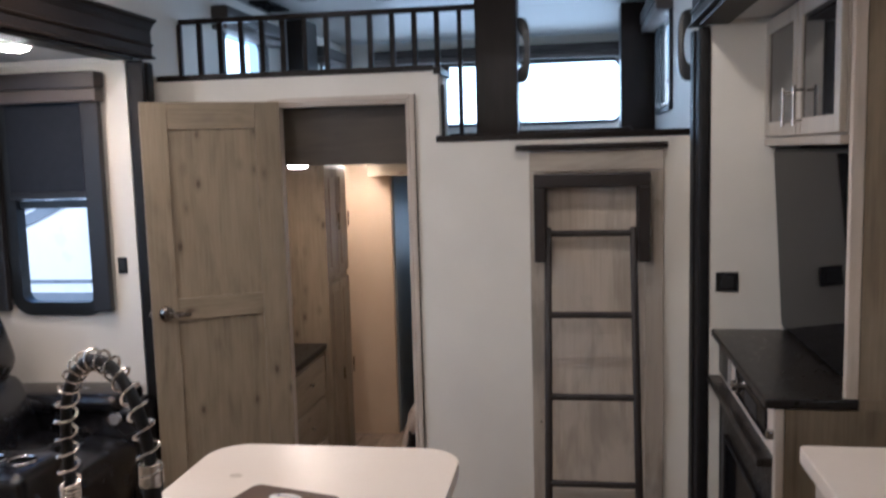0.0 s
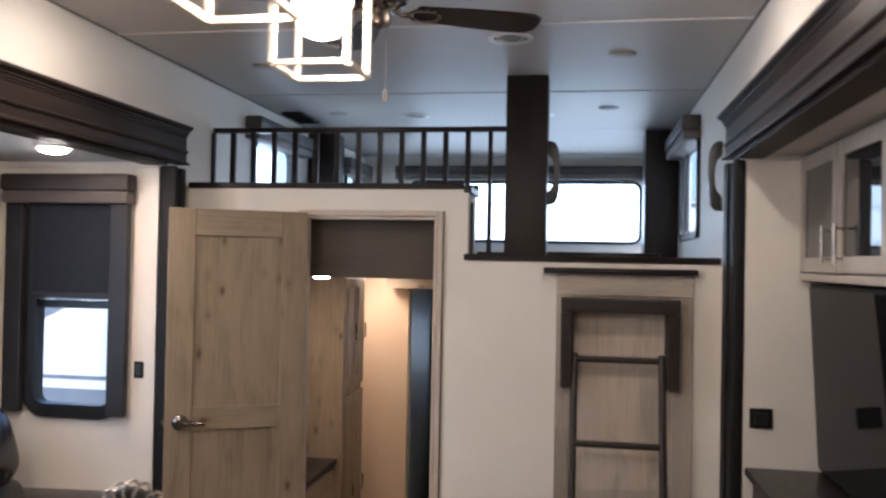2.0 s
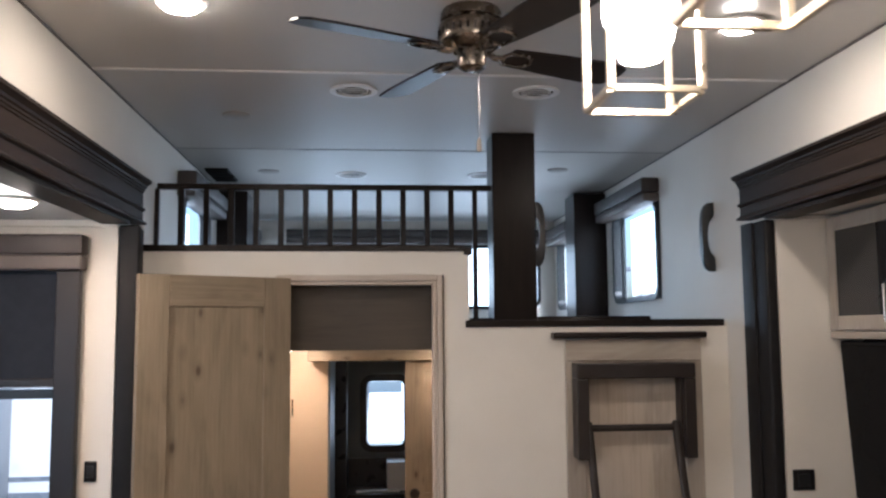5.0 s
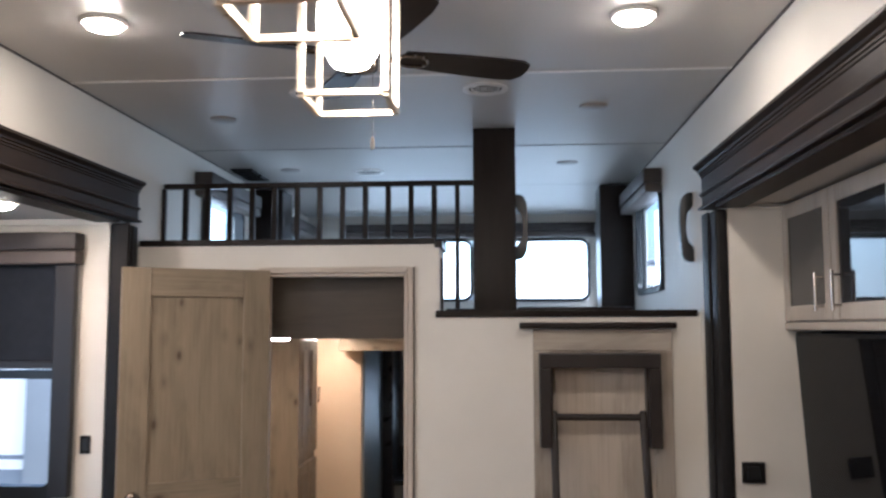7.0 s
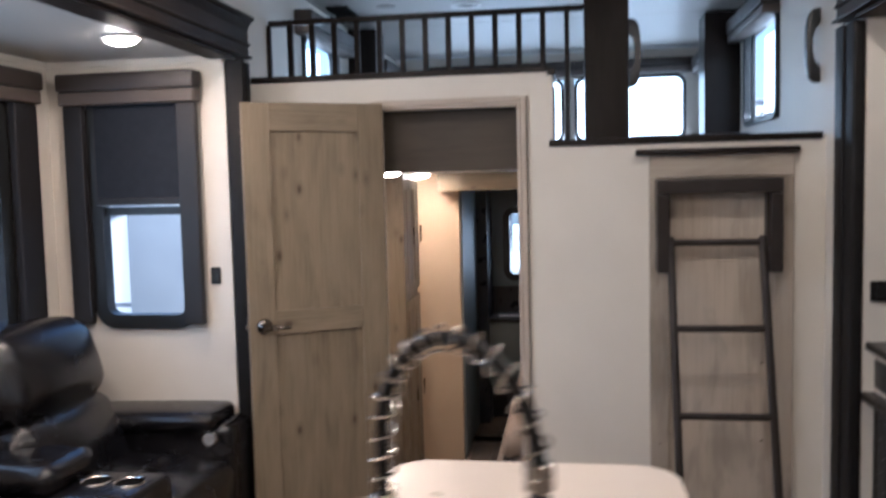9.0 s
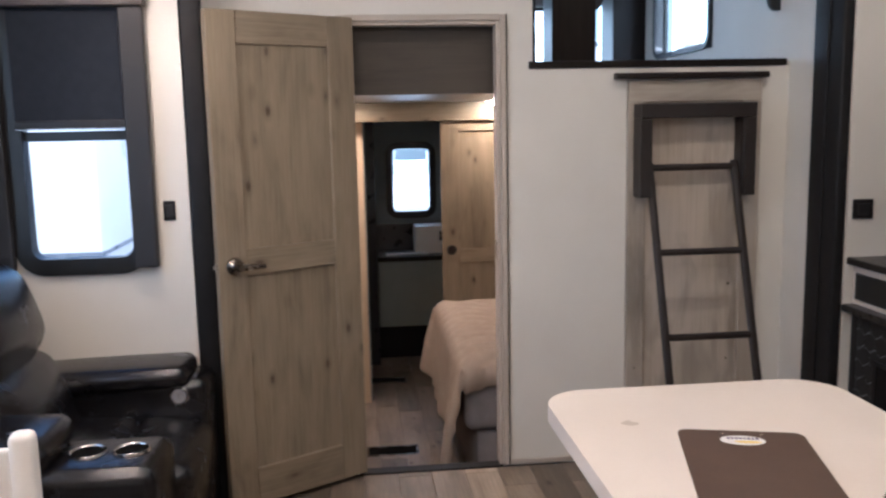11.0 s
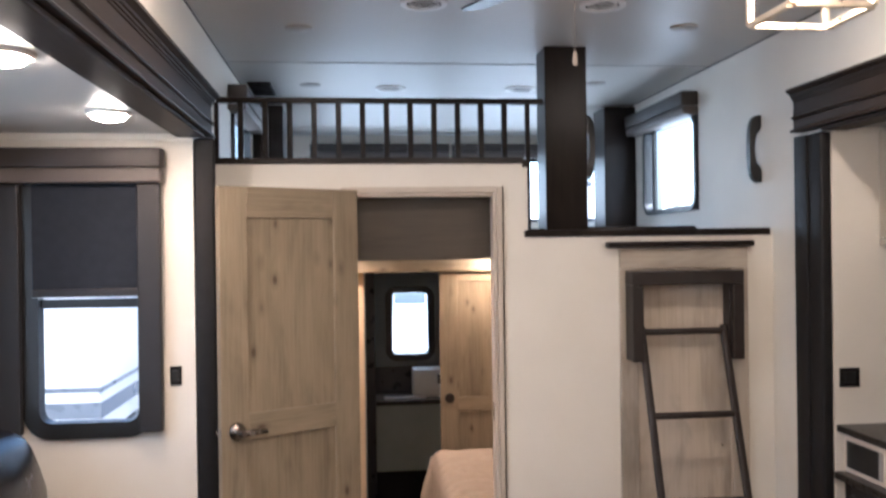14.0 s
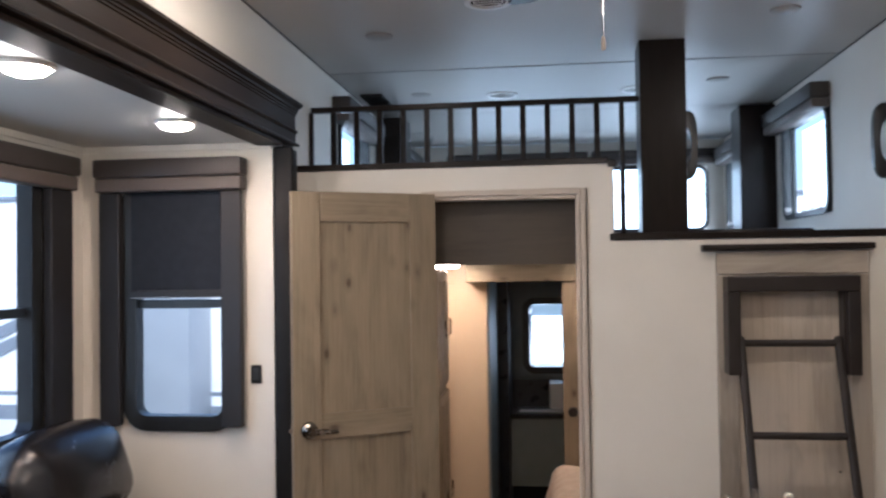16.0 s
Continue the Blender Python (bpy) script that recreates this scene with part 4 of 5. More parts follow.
def faucet():
    a, b = Vector((-0.774, 1.162, 0.897)), Vector((-0.572, 1.04, 0.897))
    f = thing("kitchen_faucet", a, "brushed nickel spring-neck kitchen faucet with pull-down hose", "faucet")
    d = (b - a)
    lathe("base", a, [(0.03, 0), (0.03, 0.008), (0.024, 0.014), (0.021, 0.10), (0.0225, 0.105), (0.0195, 0.112), (0.0195, 0.180), (0.0165, 0.186)], M_CHROME, f)
    # tightly wound lower sleeve
    bm = bmesh.new()
    n_ = 17
    for k in range(n_):
        z = 0.188 + k * 0.006
        add_lathe(bm, a, [(0.012, z - 0.003), (0.0146, z - 0.0026), (0.0160, z), (0.0146, z + 0.0026), (0.012, z + 0.003)], seg=20)
    put("sleeve", bm, M_STEEL, f, True)

    def arc(u):
        """u from 0 to 1: up the sleeve side, over the bow and down to the spray head."""
        s0, s1, s2 = 0.078, 0.375, 0.09
        tot = s0 + s1 + s2
        q = u * tot
        r = d.length / 2
        z0 = 0.897 + 0.282
        if q < s0:
            return a + Vector((0, 0, 0.282 + q))
        if q < s0 + s1:
            w = (q - s0) / s1 * math.pi
            c = (a + b) / 2
            return Vector((c.x, c.y, z0 + s0)) - d.normalized() * r * math.cos(w) + Vector((0, 0, 0.137 * math.sin(w)))
        return b + Vector((0, 0, 0.282 + s0 - (q - s0 - s1)))
    pts = [arc(k / 60) for k in range(61)]
    tube("hose", pts, 0.0085, M_BLACK, f, 12)
    # open spring round the hose
    turns, per = 18, 14
    coil, nrm = [], d.normalized().cross(Vector((0, 0, 1)))
    for k in range(turns * per + 1):
        u = k / (turns * per) * 0.845
        p, q = arc(u), arc(min(1, u + 0.004))
        t_ = (q - p).normalized()
        side = t_.cross(nrm).normalized()
        w = 2 * math.pi * k / per
        coil.append(p + 0.0155 * (math.cos(w) * nrm + math.sin(w) * side))
    tube("spring", coil, 0.0023, M_STEEL, f, 6)
    lathe("collar", b + Vector((0, 0, 0.343)), [(0.011, 0.030), (0.0155, 0.028), (0.0165, 0.0), (0.013, -0.004)], M_STEEL, f)
    tube("spray_head", [b + Vector((0, 0, 0.343)), b + Vector((0, 0, 0.25)), b + Vector((0, 0, 0.13))], [0.012, 0.014, 0.019], M_BLACK, f, 16)
    tube("holder_arm", [a + Vector((0, 0, 0.13)), (a + b) / 2 + Vector((0, 0, 0.13)), b + Vector((0, 0, 0.13))], 0.006, M_CHROME, f, 10)
    tube("lever", [a + Vector((-0.02, -0.01, 0.07)), a + Vector((-0.06, -0.03, 0.085)), a + Vector((-0.085, -0.04, 0.10))], [0.009, 0.006, 0.007], M_CHROME, f, 10)


def clipboard():
    c = thing("clipboard", (-0.70, 1.64, 0.898), "dark brown clipboard with an oval white sticker lying on the island", "clipboard")
    rot = Matrix.Translation((-0.687, 1.678, 0.898)) @ Matrix.Rotation(radians(-15), 4, "Z")
    bm = bmesh.new()
    prof = rounded(-0.117, 0.117, -0.165, 0.165, 0.02, 5)
    t_ = [bm.verts.new((u, v, 0.0035)) for u, v in prof]
    b_ = [bm.verts.new((u, v, 0.0)) for u, v in prof]
    bm.faces.new(t_)
    bm.faces.new(b_[::-1])
    for k in range(len(prof)):
        j = (k + 1) % len(prof)
        bm.faces.new((t_[k], t_[j], b_[j], b_[k]))
    bmesh.ops.transform(bm, matrix=rot, verts=bm.verts)
    put("board", bm, M_CLIP, c)

    def oval(nm, rx, ry, cx, cy, z, mat, k0=0, k1=28):
        bm = bmesh.new()
        vs = [bm.verts.new((cx + rx * math.cos(2 * math.pi * k / 28), cy + ry * math.sin(2 * math.pi * k / 28), z)) for k in range(k0, k1)]
        f_ = bm.faces.new(vs)
        e = bmesh.ops.extrude_face_region(bm, geom=[f_])
        bmesh.ops.translate(bm, vec=(0, 0, 0.0006), verts=[v for v in e["geom"] if isinstance(v, bmesh.types.BMVert)])
        bmesh.ops.transform(bm, matrix=rot, verts=bm.verts)
        return put(nm, bm, mat, c)
    oval("sticker", 0.041, 0.024, -0.002, 0.113, 0.0036, M_PLASTIC)
    oval("sticker_mark", 0.024, 0.006, 0.006, 0.104, 0.0043, M_YELLOW)
    bm = bmesh.new()
    for k in range(8):
        add_box(bm, (-0.030 + k * 0.0075, 0.1175, 0.0042), (-0.0245 + k * 0.0075, 0.1255, 0.0049), rot=rot)
    put("sticker_bars", bm, M_INK, c)
    for x in (-0.035, 0.038):
        lathe("rivet", rot @ Vector((x, 0.146, 0.0034)), [(0.003, 0), (0.003, 0.001), (0.001, 0.0018)], M_CHROME, c, seg=10)


island()
faucet()
clipboard()


# ---------------------------------------------------------------- slide-out seating
def pad(name, lo, hi, r, mat, root, rot=None, puff=0.0):
    """An upholstered block: well rounded edges, a little swelling of the broad faces."""
    bm = bmesh.new()
    add_box(bm, lo, hi, r, None, 4)
    if puff:
        bmesh.ops.subdivide_edges(bm, edges=[e for e in bm.edges if e.calc_length() > 0.12], cuts=4, use_grid_fill=True)
        c, hs = (Vector(lo) + Vector(hi)) / 2, (Vector(hi) - Vector(lo)) / 2
        for v in bm.verts:
            q = v.co - c
            k = [max(0.0, 1 - (q[j] / hs[j]) ** 2) for j in range(3)]
            for j in range(3):
                i1, i2 = (j + 1) % 3, (j + 2) % 3
                if abs(q[j]) > hs[j] * 0.8:
                    v.co[j] += math.copysign(puff * k[i1] * k[i2], q[j])
    if rot is not None:
        bmesh.ops.transform(bm, matrix=rot, verts=bm.verts)
    return put(name, bm, mat, root, True)


def recliner():
    r = thing("recliner_sofa", (-2.4, 2.7, 0), "black leather theatre recliner with cup-holder console", "recliner")
    L_ = M_LEATHER
    box("base", (-2.72, 2.0, 0.02), (-1.98, 3.60, 0.20), M_BLACK, r, 0.01)
    for y0, y1 in ((2.93, 3.40), (2.02, 2.63)):
        pad("seat", (-2.55, y0, 0.18), (-2.165, y1, 0.485), 0.045, L_, r, puff=0.02)
        dip = Matrix.Translation((-2.16, 0, 0.48)) @ Matrix.Rotation(radians(9), 4, "Y") @ Matrix.Translation((2.16, 0, -0.48))
        pad("footrest", (-2.162, y0, 0.14), (-1.90, y1, 0.487), 0.05, L_, r, dip, 0.02)
        tilt = Matrix.Translation((-2.42, 0, 0.45)) @ Matrix.Rotation(radians(-19), 4, "Y") @ Matrix.Translation((2.42, 0, -0.45))
        pad("backrest", (-2.56, y0 - 0.12, 0.40), (-2.36, y1 + 0.02, 0.76), 0.07, L_, r, tilt, 0.035)
        pad("headrest", (-2.55, y0 - 0.12, 0.755), (-2.335, y1 + 0.02, 1.085), 0.085, L_, r, tilt, 0.035)
    # arm by the end wall, with a rolled top
    pad("arm", (-2.62, 3.405, 0.05), (-1.93, 3.628, 0.60), 0.04, L_, r)
    pad("arm_roll", (-2.66, 3.372, 0.565), (-1.995, 3.630, 0.648), 0.038, L_, r, Matrix.Translation((-2.3, 3.4, 0.61)) @ Matrix.Rotation(radians(-1.2), 4, "Y") @ Matrix.Translation((2.3, -3.4, -0.61)), 0.008)
    lathe("power_button", (-2.029, 3.406, 0.540), [(0.036, 0), (0.036, -0.004), (0.032, -0.008), (0.027, -0.007), (0.026, -0.003)], M_CHROME, r, "Y")
    lathe("button_face", (-2.029, 3.406, 0.540), [(0.0255, -0.0025), (0.024, -0.0055), (0.006, -0.006)], M_SILVER, r, "Y")
    boxes("button_mark", [((-2.033, 3.397, 0.530), (-2.025, 3.400, 0.550)), ((-2.037, 3.397, 0.547), (-2.021, 3.400, 0.552))], M_GREYPL, r, 0.001)
    # console with two cup holders
    pad("console", (-2.60, 2.63, 0.05), (-1.945, 2.93, 0.577), 0.045, L_, r)
    pad("console_pad", (-2.60, 2.63, 0.57), (-2.235, 2.92, 0.665), 0.04, L_, r, puff=0.012)
    for x in (-2.162, -2.039):
        lathe("cup_ring", (x, 2.782, 0.577), [(0.053, -0.002), (0.053, 0.005), (0.051, 0.008), (0.047, 0.006), (0.0445, 0.0015)], M_CHROME, r)
        # flat black disc painted as the dark depth of the holder
        lathe("cup_well", (x, 2.782, 0.577), [(0.0455, 0.0030), (0.044, 0.0040)], M_HOLEBLACK, r)


def white_chair():
    c = thing("dining_chair", (-2.09, 1.6, 0), "white painted dining chair with a panel back", "chair")
    x0, x1, y1 = -2.36, -1.93, 1.80
    for x in (x0, x1 - 0.042):
        box("leg", (x, y1 - 0.03, 0), (x + 0.042, y1 + 0.012, 0.995), M_PLASTIC, c, 0.014, seg=3)
        box("leg", (x, y1 - 0.42, 0), (x + 0.04, y1 - 0.38, 0.43), M_PLASTIC, c, 0.006)
    box("backrest", (x0 + 0.042, y1 - 0.016, 0.50), (x1 - 0.042, y1 + 0.002, 0.965), M_PLASTIC, c, 0.006)
    box("seat", (x0 - 0.005, y1 - 0.43, 0.43), (x1 + 0.005, y1 - 0.012, 0.465), M_PLASTIC, c, 0.01)


recliner()
white_chair()


# ---------------------------------------------------------------- entertainment wall and kitchen run
def glazed_door(root, y0, y1, z0, z1, x, hy):
    w = 0.052
    d = new("door")
    d.parent = root
    d.matrix_parent_inverse = root.matrix_basis.inverted()
    d.matrix_basis = pose(x, (y0 + y1) / 2, z0)
    for nm, lo, hi in (("stile", (x, y0, z0), (x + 0.02, y0 + w, z1)), ("stile", (x, y1 - w, z0), (x + 0.02, y1, z1)),
                       ("rail", (x + 0.0005, y0 + w, z0), (x + 0.02, y1 - w, z0 + w)), ("rail", (x + 0.0005, y0 + w, z1 - w), (x + 0.02, y1 - w, z1))):
        o = box(nm, lo, hi, M_PALEDIM, None, 0.003)
        o.parent, o.matrix_parent_inverse = d, d.matrix_basis.inverted()
    o = box("glass", (x + 0.007, y0 + w - 0.003, z0 + w - 0.003), (x + 0.013, y1 - w + 0.003, z1 - w + 0.003), M_SMOKE, None, 0.001)
    o.parent, o.matrix_parent_inverse = d, d.matrix_basis.inverted()
    bm = bmesh.new()
    add_cyl(bm, (x - 0.026, hy, z0 + 0.03), (x - 0.026, hy, z0 + 0.155), 0.0055, seg=12)
    for z in (z0 + 0.045, z0 + 0.14):
        add_cyl(bm, (x - 0.026, hy, z), (x + 0.001, hy, z), 0.0045, seg=10)
    o = put("handle", bm, M_CHROME, None, True)
    o.parent, o.matrix_parent_inverse = d, d.matrix_basis.inverted()


def entertainment_wall():
    u = thing("wall_cabinet", (0.95, 2.93, 1.69), "whitewashed upper cabinet with smoked glass doors", "cabinet")
    box("body", (0.731, 2.475, 1.695), (XRS - 0.002, YRS - 0.002, 2.135), M_PALEDIM, u, 0.003)
    box("valance", (0.712, 2.475, 1.668), (0.75, YRS - 0.002, 1.694), M_PALEDIMY, u, 0.004)
    box("reveal", (0.7295, 2.935, 1.70), (0.7308, 2.945, 2.13), M_BLACK, u, 0)
    glazed_door(u, 2.945, YRS - 0.008, 1.70, 2.125, 0.710, 3.01)
    glazed_door(u, 2.477, 2.937, 1.70, 2.125, 0.710, 2.865)
    tv = thing("television", (0.77, 2.95, 0.98), "large black glossy television above the fireplace counter", "television")
    lean = Matrix.Translation((0.782, 0, 0.966)) @ Matrix.Rotation(radians(-3.3), 4, "Y")
    box("screen", (0.0, 2.49, 0.012), (0.006, YRS - 0.012, 0.68), M_TV, tv, 0.002, lean)
    box("bezel", (0.0065, 2.478, 0.0), (0.040, YRS - 0.004, 0.692), M_BLACK, tv, 0.004, lean)
    box("cavity", (0.841, 2.478, 0.964), (0.86, YRS - 0.003, 1.667), M_BLACK, tv, 0)
    c = thing("fireplace_cabinet", (0.85, 2.93, 0), "electric fireplace cabinet with dark counter and hexagon tile surround", "fireplace")
    prism("counter", [(0.522, 2.446), (0.772, 2.446), (0.772, 2.4758), (0.86, 2.4758), (0.86, YRS - 0.002), (0.522, YRS - 0.002)], "Z", 0.932, 0.960, M_STONE, c, 0.005)
    box("fascia", (0.556, 2.476, 0.777), (0.60, YRS - 0.002, 0.931), M_WHITE, c, 0.002)
    box("body", (0.601, 2.476, 0.0), (XRS - 0.002, YRS - 0.002, 0.930), M_BLACK, c, 0)
    box("mantel", (0.508, 2.476, 0.748), (0.60, YRS - 0.002, 0.776), M_STONE, c, 0.006)
    box("surround", (0.560, 2.476, 0.0), (0.60, YRS - 0.002, 0.747), M_GROUT, c, 0)
    box("firebox", (0.548, 2.68, 0.08), (0.5595, 3.22, 0.575), M_TV, c, 0.003)
    boxes("firebox_trim", [((0.543, 2.66, 0.576), (0.559, 3.24, 0.59)), ((0.543, 2.66, 0.065), (0.559, 3.24, 0.079)), ((0.543, 3.221, 0.08), (0.559, 3.24, 0.575)), ((0.543, 2.66, 0.08), (0.559, 2.679, 0.575))], M_BLACK, c, 0.003)
    box("edge_trim", (0.556, 3.374, 0.0), (0.5598, YRS - 0.003, 0.746), M_BLACK, c, 0)
    # hexagon tiles round the firebox
    r = 0.041
    bm = bmesh.new()
    for k in range(6):
        a = math.pi / 3 * k + math.pi / 6
        bm.verts.new((0, r * 0.962 * math.cos(a), r * 0.962 * math.sin(a)))
    bm.verts.ensure_lookup_table()
    fc = bm.faces.new(bm.verts[:])
    e = bmesh.ops.extrude_face_region(bm, geom=[fc])
    bmesh.ops.translate(bm, vec=(-0.0015, 0, 0), verts=[v for v in e["geom"] if isinstance(v, bmesh.types.BMVert)])
    first = put("hexagon_tile", bm, M_HEX, c)
    tile = first.data
    used = False
    row = 0
    z = 0.71
    while z > 0.05:
        y = 3.392 - (row % 2) * r * 0.866
        while y > 2.50:
            if z > 0.55 or y > 3.20 or y < 2.70:
                o = first if not used else new("hexagon_tile", tile)
                used = True
                o.parent, o.matrix_parent_inverse = c, c.matrix_basis.inverted()
                o.matrix_basis = pose(0.5598, y, z)
            y -= r * 1.732
        z -= r * 1.5
        row += 1
    s = thing("stereo_speaker", (0.556, 3.28, 0.85), "black stereo face set in the white fascia", "stereo")
    box("face", (0.548, 3.175, 0.797), (0.5555, 3.385, 0.902), M_RUBBER, s, 0.006)
    box("end_cap", (0.545, 3.160, 0.797), (0.5555, 3.174, 0.902), M_GREYPL, s, 0.002)
    h = thing("stereo_head_unit", (0.556, 2.80, 0.84), "black stereo head unit with chrome knob in the white fascia", "stereo")
    box("face", (0.548, 2.56, 0.805), (0.5555, 3.04, 0.895), M_TV, h, 0.004)
    box("display", (0.5465, 2.68, 0.825), (0.5479, 2.86, 0.875), M_HEX, h, 0.0005)
    lathe("knob", (0.548, 2.985, 0.85), [(0.026, 0.0), (0.026, -0.006), (0.019, -0.008), (0.018, -0.022), (0.004, -0.024)], M_CHROME, h, "X")
    p = thing("divider_panel", (0.9, 2.46, 0), "light rustic wood divider panel with whitewashed edge", "panel")
    box("lower_panel", (0.577, 2.452, 0.0), (XRS - 0.002, 2.474, 0.929), M_WOOD, p, 0.003)
    box("edge", (0.551, 2.448, 0.0), (0.5765, 2.4745, 0.929), M_PALE, p, 0.004)
    box("upper_panel", (0.771, 2.452, 0.962), (XRS - 0.002, 2.474, ZS - 0.001), M_WOOD, p, 0.003)
    box("upper_panel", (0.774, 2.452, 0.930), (XRS - 0.002, 2.474, 0.9615), M_WOOD, p, 0)
    box("edge", (0.736, 2.448, 0.962), (0.7705, 2.4745, ZS - 0.001), M_PALE, p, 0.004)
    box("handle_hook", (0.530, 2.452, 0.84), (0.5505, 2.472, 0.865), M_CHROME, p, 0.003)
    k = thing("kitchen_counter", (0.87, 0.5, 0), "kitchen counter with white laminate top on wood cabinets", "counter")
    prism("top", rounded(0.546, XRS - 0.002, -1.15, 2.178, 0.02, 4), "Z", 0.882, 0.922, M_WHITE, k, 0.003)
    box("end_panel", (0.59, 2.12, 0.0), (XRS - 0.002, 2.14, 0.881), M_WOOD, k, 0.003)
    for q in range(5):
        y0 = -1.12 + q * 0.648
        box("cabinet_door", (0.572, y0 + 0.006, 0.12), (0.589, y0 + 0.642, 0.68), M_PALE, k, 0.004)
        box("drawer", (0.572, y0 + 0.006, 0.69), (0.589, y0 + 0.642, 0.86), M_PALE, k, 0.004)
        tube("handle", [(0.56, y0 + 0.26, 0.775), (0.56, y0 + 0.39, 0.775)], 0.005, M_CHROME, k, 8)
    box("carcass", (0.59, -1.14, 0.0), (XRS - 0.002, 2.119, 0.881), M_WOOD, k, 0)


entertainment_wall()


# ---------------------------------------------------------------- bedroom seen through the doorway
def bedroom():
    d = thing("bedroom_dresser", (-1.75, 4.7, ZBED), "wood dresser with dark top in the bedroom", "dresser")
    box("body", (-1.985, 4.32, ZBED), (-1.55, 4.995, 0.49), M_WOOD, d, 0.004)
    box("top", (-1.985, 4.31, 0.491), (-1.525, 4.998, 0.522), M_STONE, d, 0.004)
    for k in range(3):
        z = -0.30 + k * 0.26
        box("drawer", (-1.549, 4.35, z), (-1.533, 4.97, z + 0.245), M_WOODY, d, 0.004)
        lathe("knob", (-1.533, 4.66, z + 0.13), [(0.005, 0), (0.005, 0.012), (0.013, 0.018), (0.010, 0.024), (0.003, 0.026)], M_NICKEL, d, "X", 14)
    w = thing("bedroom_wardrobe", (-1.75, 5.4, ZBED), "tall knotty wood wardrobe with raised-panel doors", "wardrobe")
    box("side", (-1.985, 5.003, ZBED), (-1.50, 5.03, 1.638), M_WOOD, w, 0.003)
    box("body", (-1.985, 5.031, ZBED), (-1.52, 5.50, 1.638), M_WOOD, w, 0.002)
    for z0, z1 in ((0.92, 1.60), (-0.33, 0.88)):
        for y0, y1 in ((5.04, 5.265), (5.27, 5.495)):
            box("door", (-1.519, y0, z0), (-1.503, y1, z1), M_WOOD, w, 0.005)
            box("raised_panel", (-1.5035, y0 + 0.05, z0 + 0.06), (-1.496, y1 - 0.05, z1 - 0.06), M_WOOD, w, 0.006)
            tube("handle", [(-1.485, y1 - 0.03, (z0 + z1) / 2 - 0.05), (-1.485, y1 - 0.03, (z0 + z1) / 2 + 0.05)], 0.005, M_NICKEL, w, 8)
    h = thing("sliding_door", (-0.45, 5.83, ZBED), "light knotty wood sliding door with round black pull", "door")
    x0, x1, y, z0, z1 = -0.805, -0.08, 5.80, ZBED + 0.012, 1.53
    for nm, lo, hi, m_ in (("stile", (x0, y, z0), (x0 + 0.12, y + 0.035, z1), M_WOOD), ("stile", (x1 - 0.12, y, z0), (x1, y + 0.035, z1), M_WOOD),
                           ("rail", (x0 + 0.12, y + 0.001, z1 - 0.075), (x1 - 0.12, y + 0.034, z1), M_WOODX), ("rail", (x0 + 0.12, y + 0.001, 0.60), (x1 - 0.12, y + 0.034, 0.69), M_WOODX),
                           ("rail", (x0 + 0.12, y + 0.001, z0), (x1 - 0.12, y + 0.034, z0 + 0.12), M_WOODX), ("panel", (x0 + 0.115, y + 0.012, z0 + 0.11), (x1 - 0.115, y + 0.024, 0.61), M_WOOD),
                           ("panel", (x0 + 0.115, y + 0.012, 0.68), (x1 - 0.115, y + 0.024, z1 - 0.07), M_WOOD)):
        box(nm, lo, hi, m_, h, 0.003)
    lathe("pull", (-0.745, y, 0.687), [(0.032, 0), (0.032, -0.005), (0.026, -0.007), (0.024, -0.002), (0.004, -0.002)], M_BRONZE, h, "Y")
    v = thing("door_valance", (-0.6, 5.85, 1.56), "light wood track valance above the sliding door", "valance")
    box("board", (-1.42, 5.765, 1.522), (XR - 0.002, 5.79, 1.641), M_WOODX, v, 0.004)
    box("return", (-1.42, 5.791, 1.522), (-1.395, 5.948, 1.641), M_WOODY, v, 0.004)
    # cabinet under the window in the room beyond
    c = thing("bath_cabinet", (-0.9, 7.1, ZBED), "grey cabinet with black counter under the small window", "cabinet")
    box("front", (-1.20, 6.95, -0.085), (-0.3, 7.278, 0.44), M_SAGE, c, 0.004)
    box("toe", (-1.20, 7.07, ZBED), (-0.3, 7.278, -0.086), M_BLACK, c, 0)
    box("counter", (-1.20, 6.92, 0.441), (-0.3, 7.278, 0.478), M_STONE, c, 0.004)
    box("backsplash", (-1.20, 7.262, 0.479), (-0.3, 7.2785, 0.70), M_NAVY, c, 0.003)
    b = thing("white_appliance", (-0.72, 7.12, 0.479), "white plastic appliance with a dark handle on the counter", "appliance")
    box("case", (-0.895, 7.05, 0.480), (-0.50, 7.25, 0.70), M_PLASTIC, b, 0.012)
    box("dark_grip", (-0.70, 7.035, 0.58), (-0.64, 7.049, 0.66), M_BLACK, b, 0.006)
    box("tray", (-1.13, 6.99, 0.479), (-0.80, 7.048, 0.494), M_PLASTIC, b, 0.004)


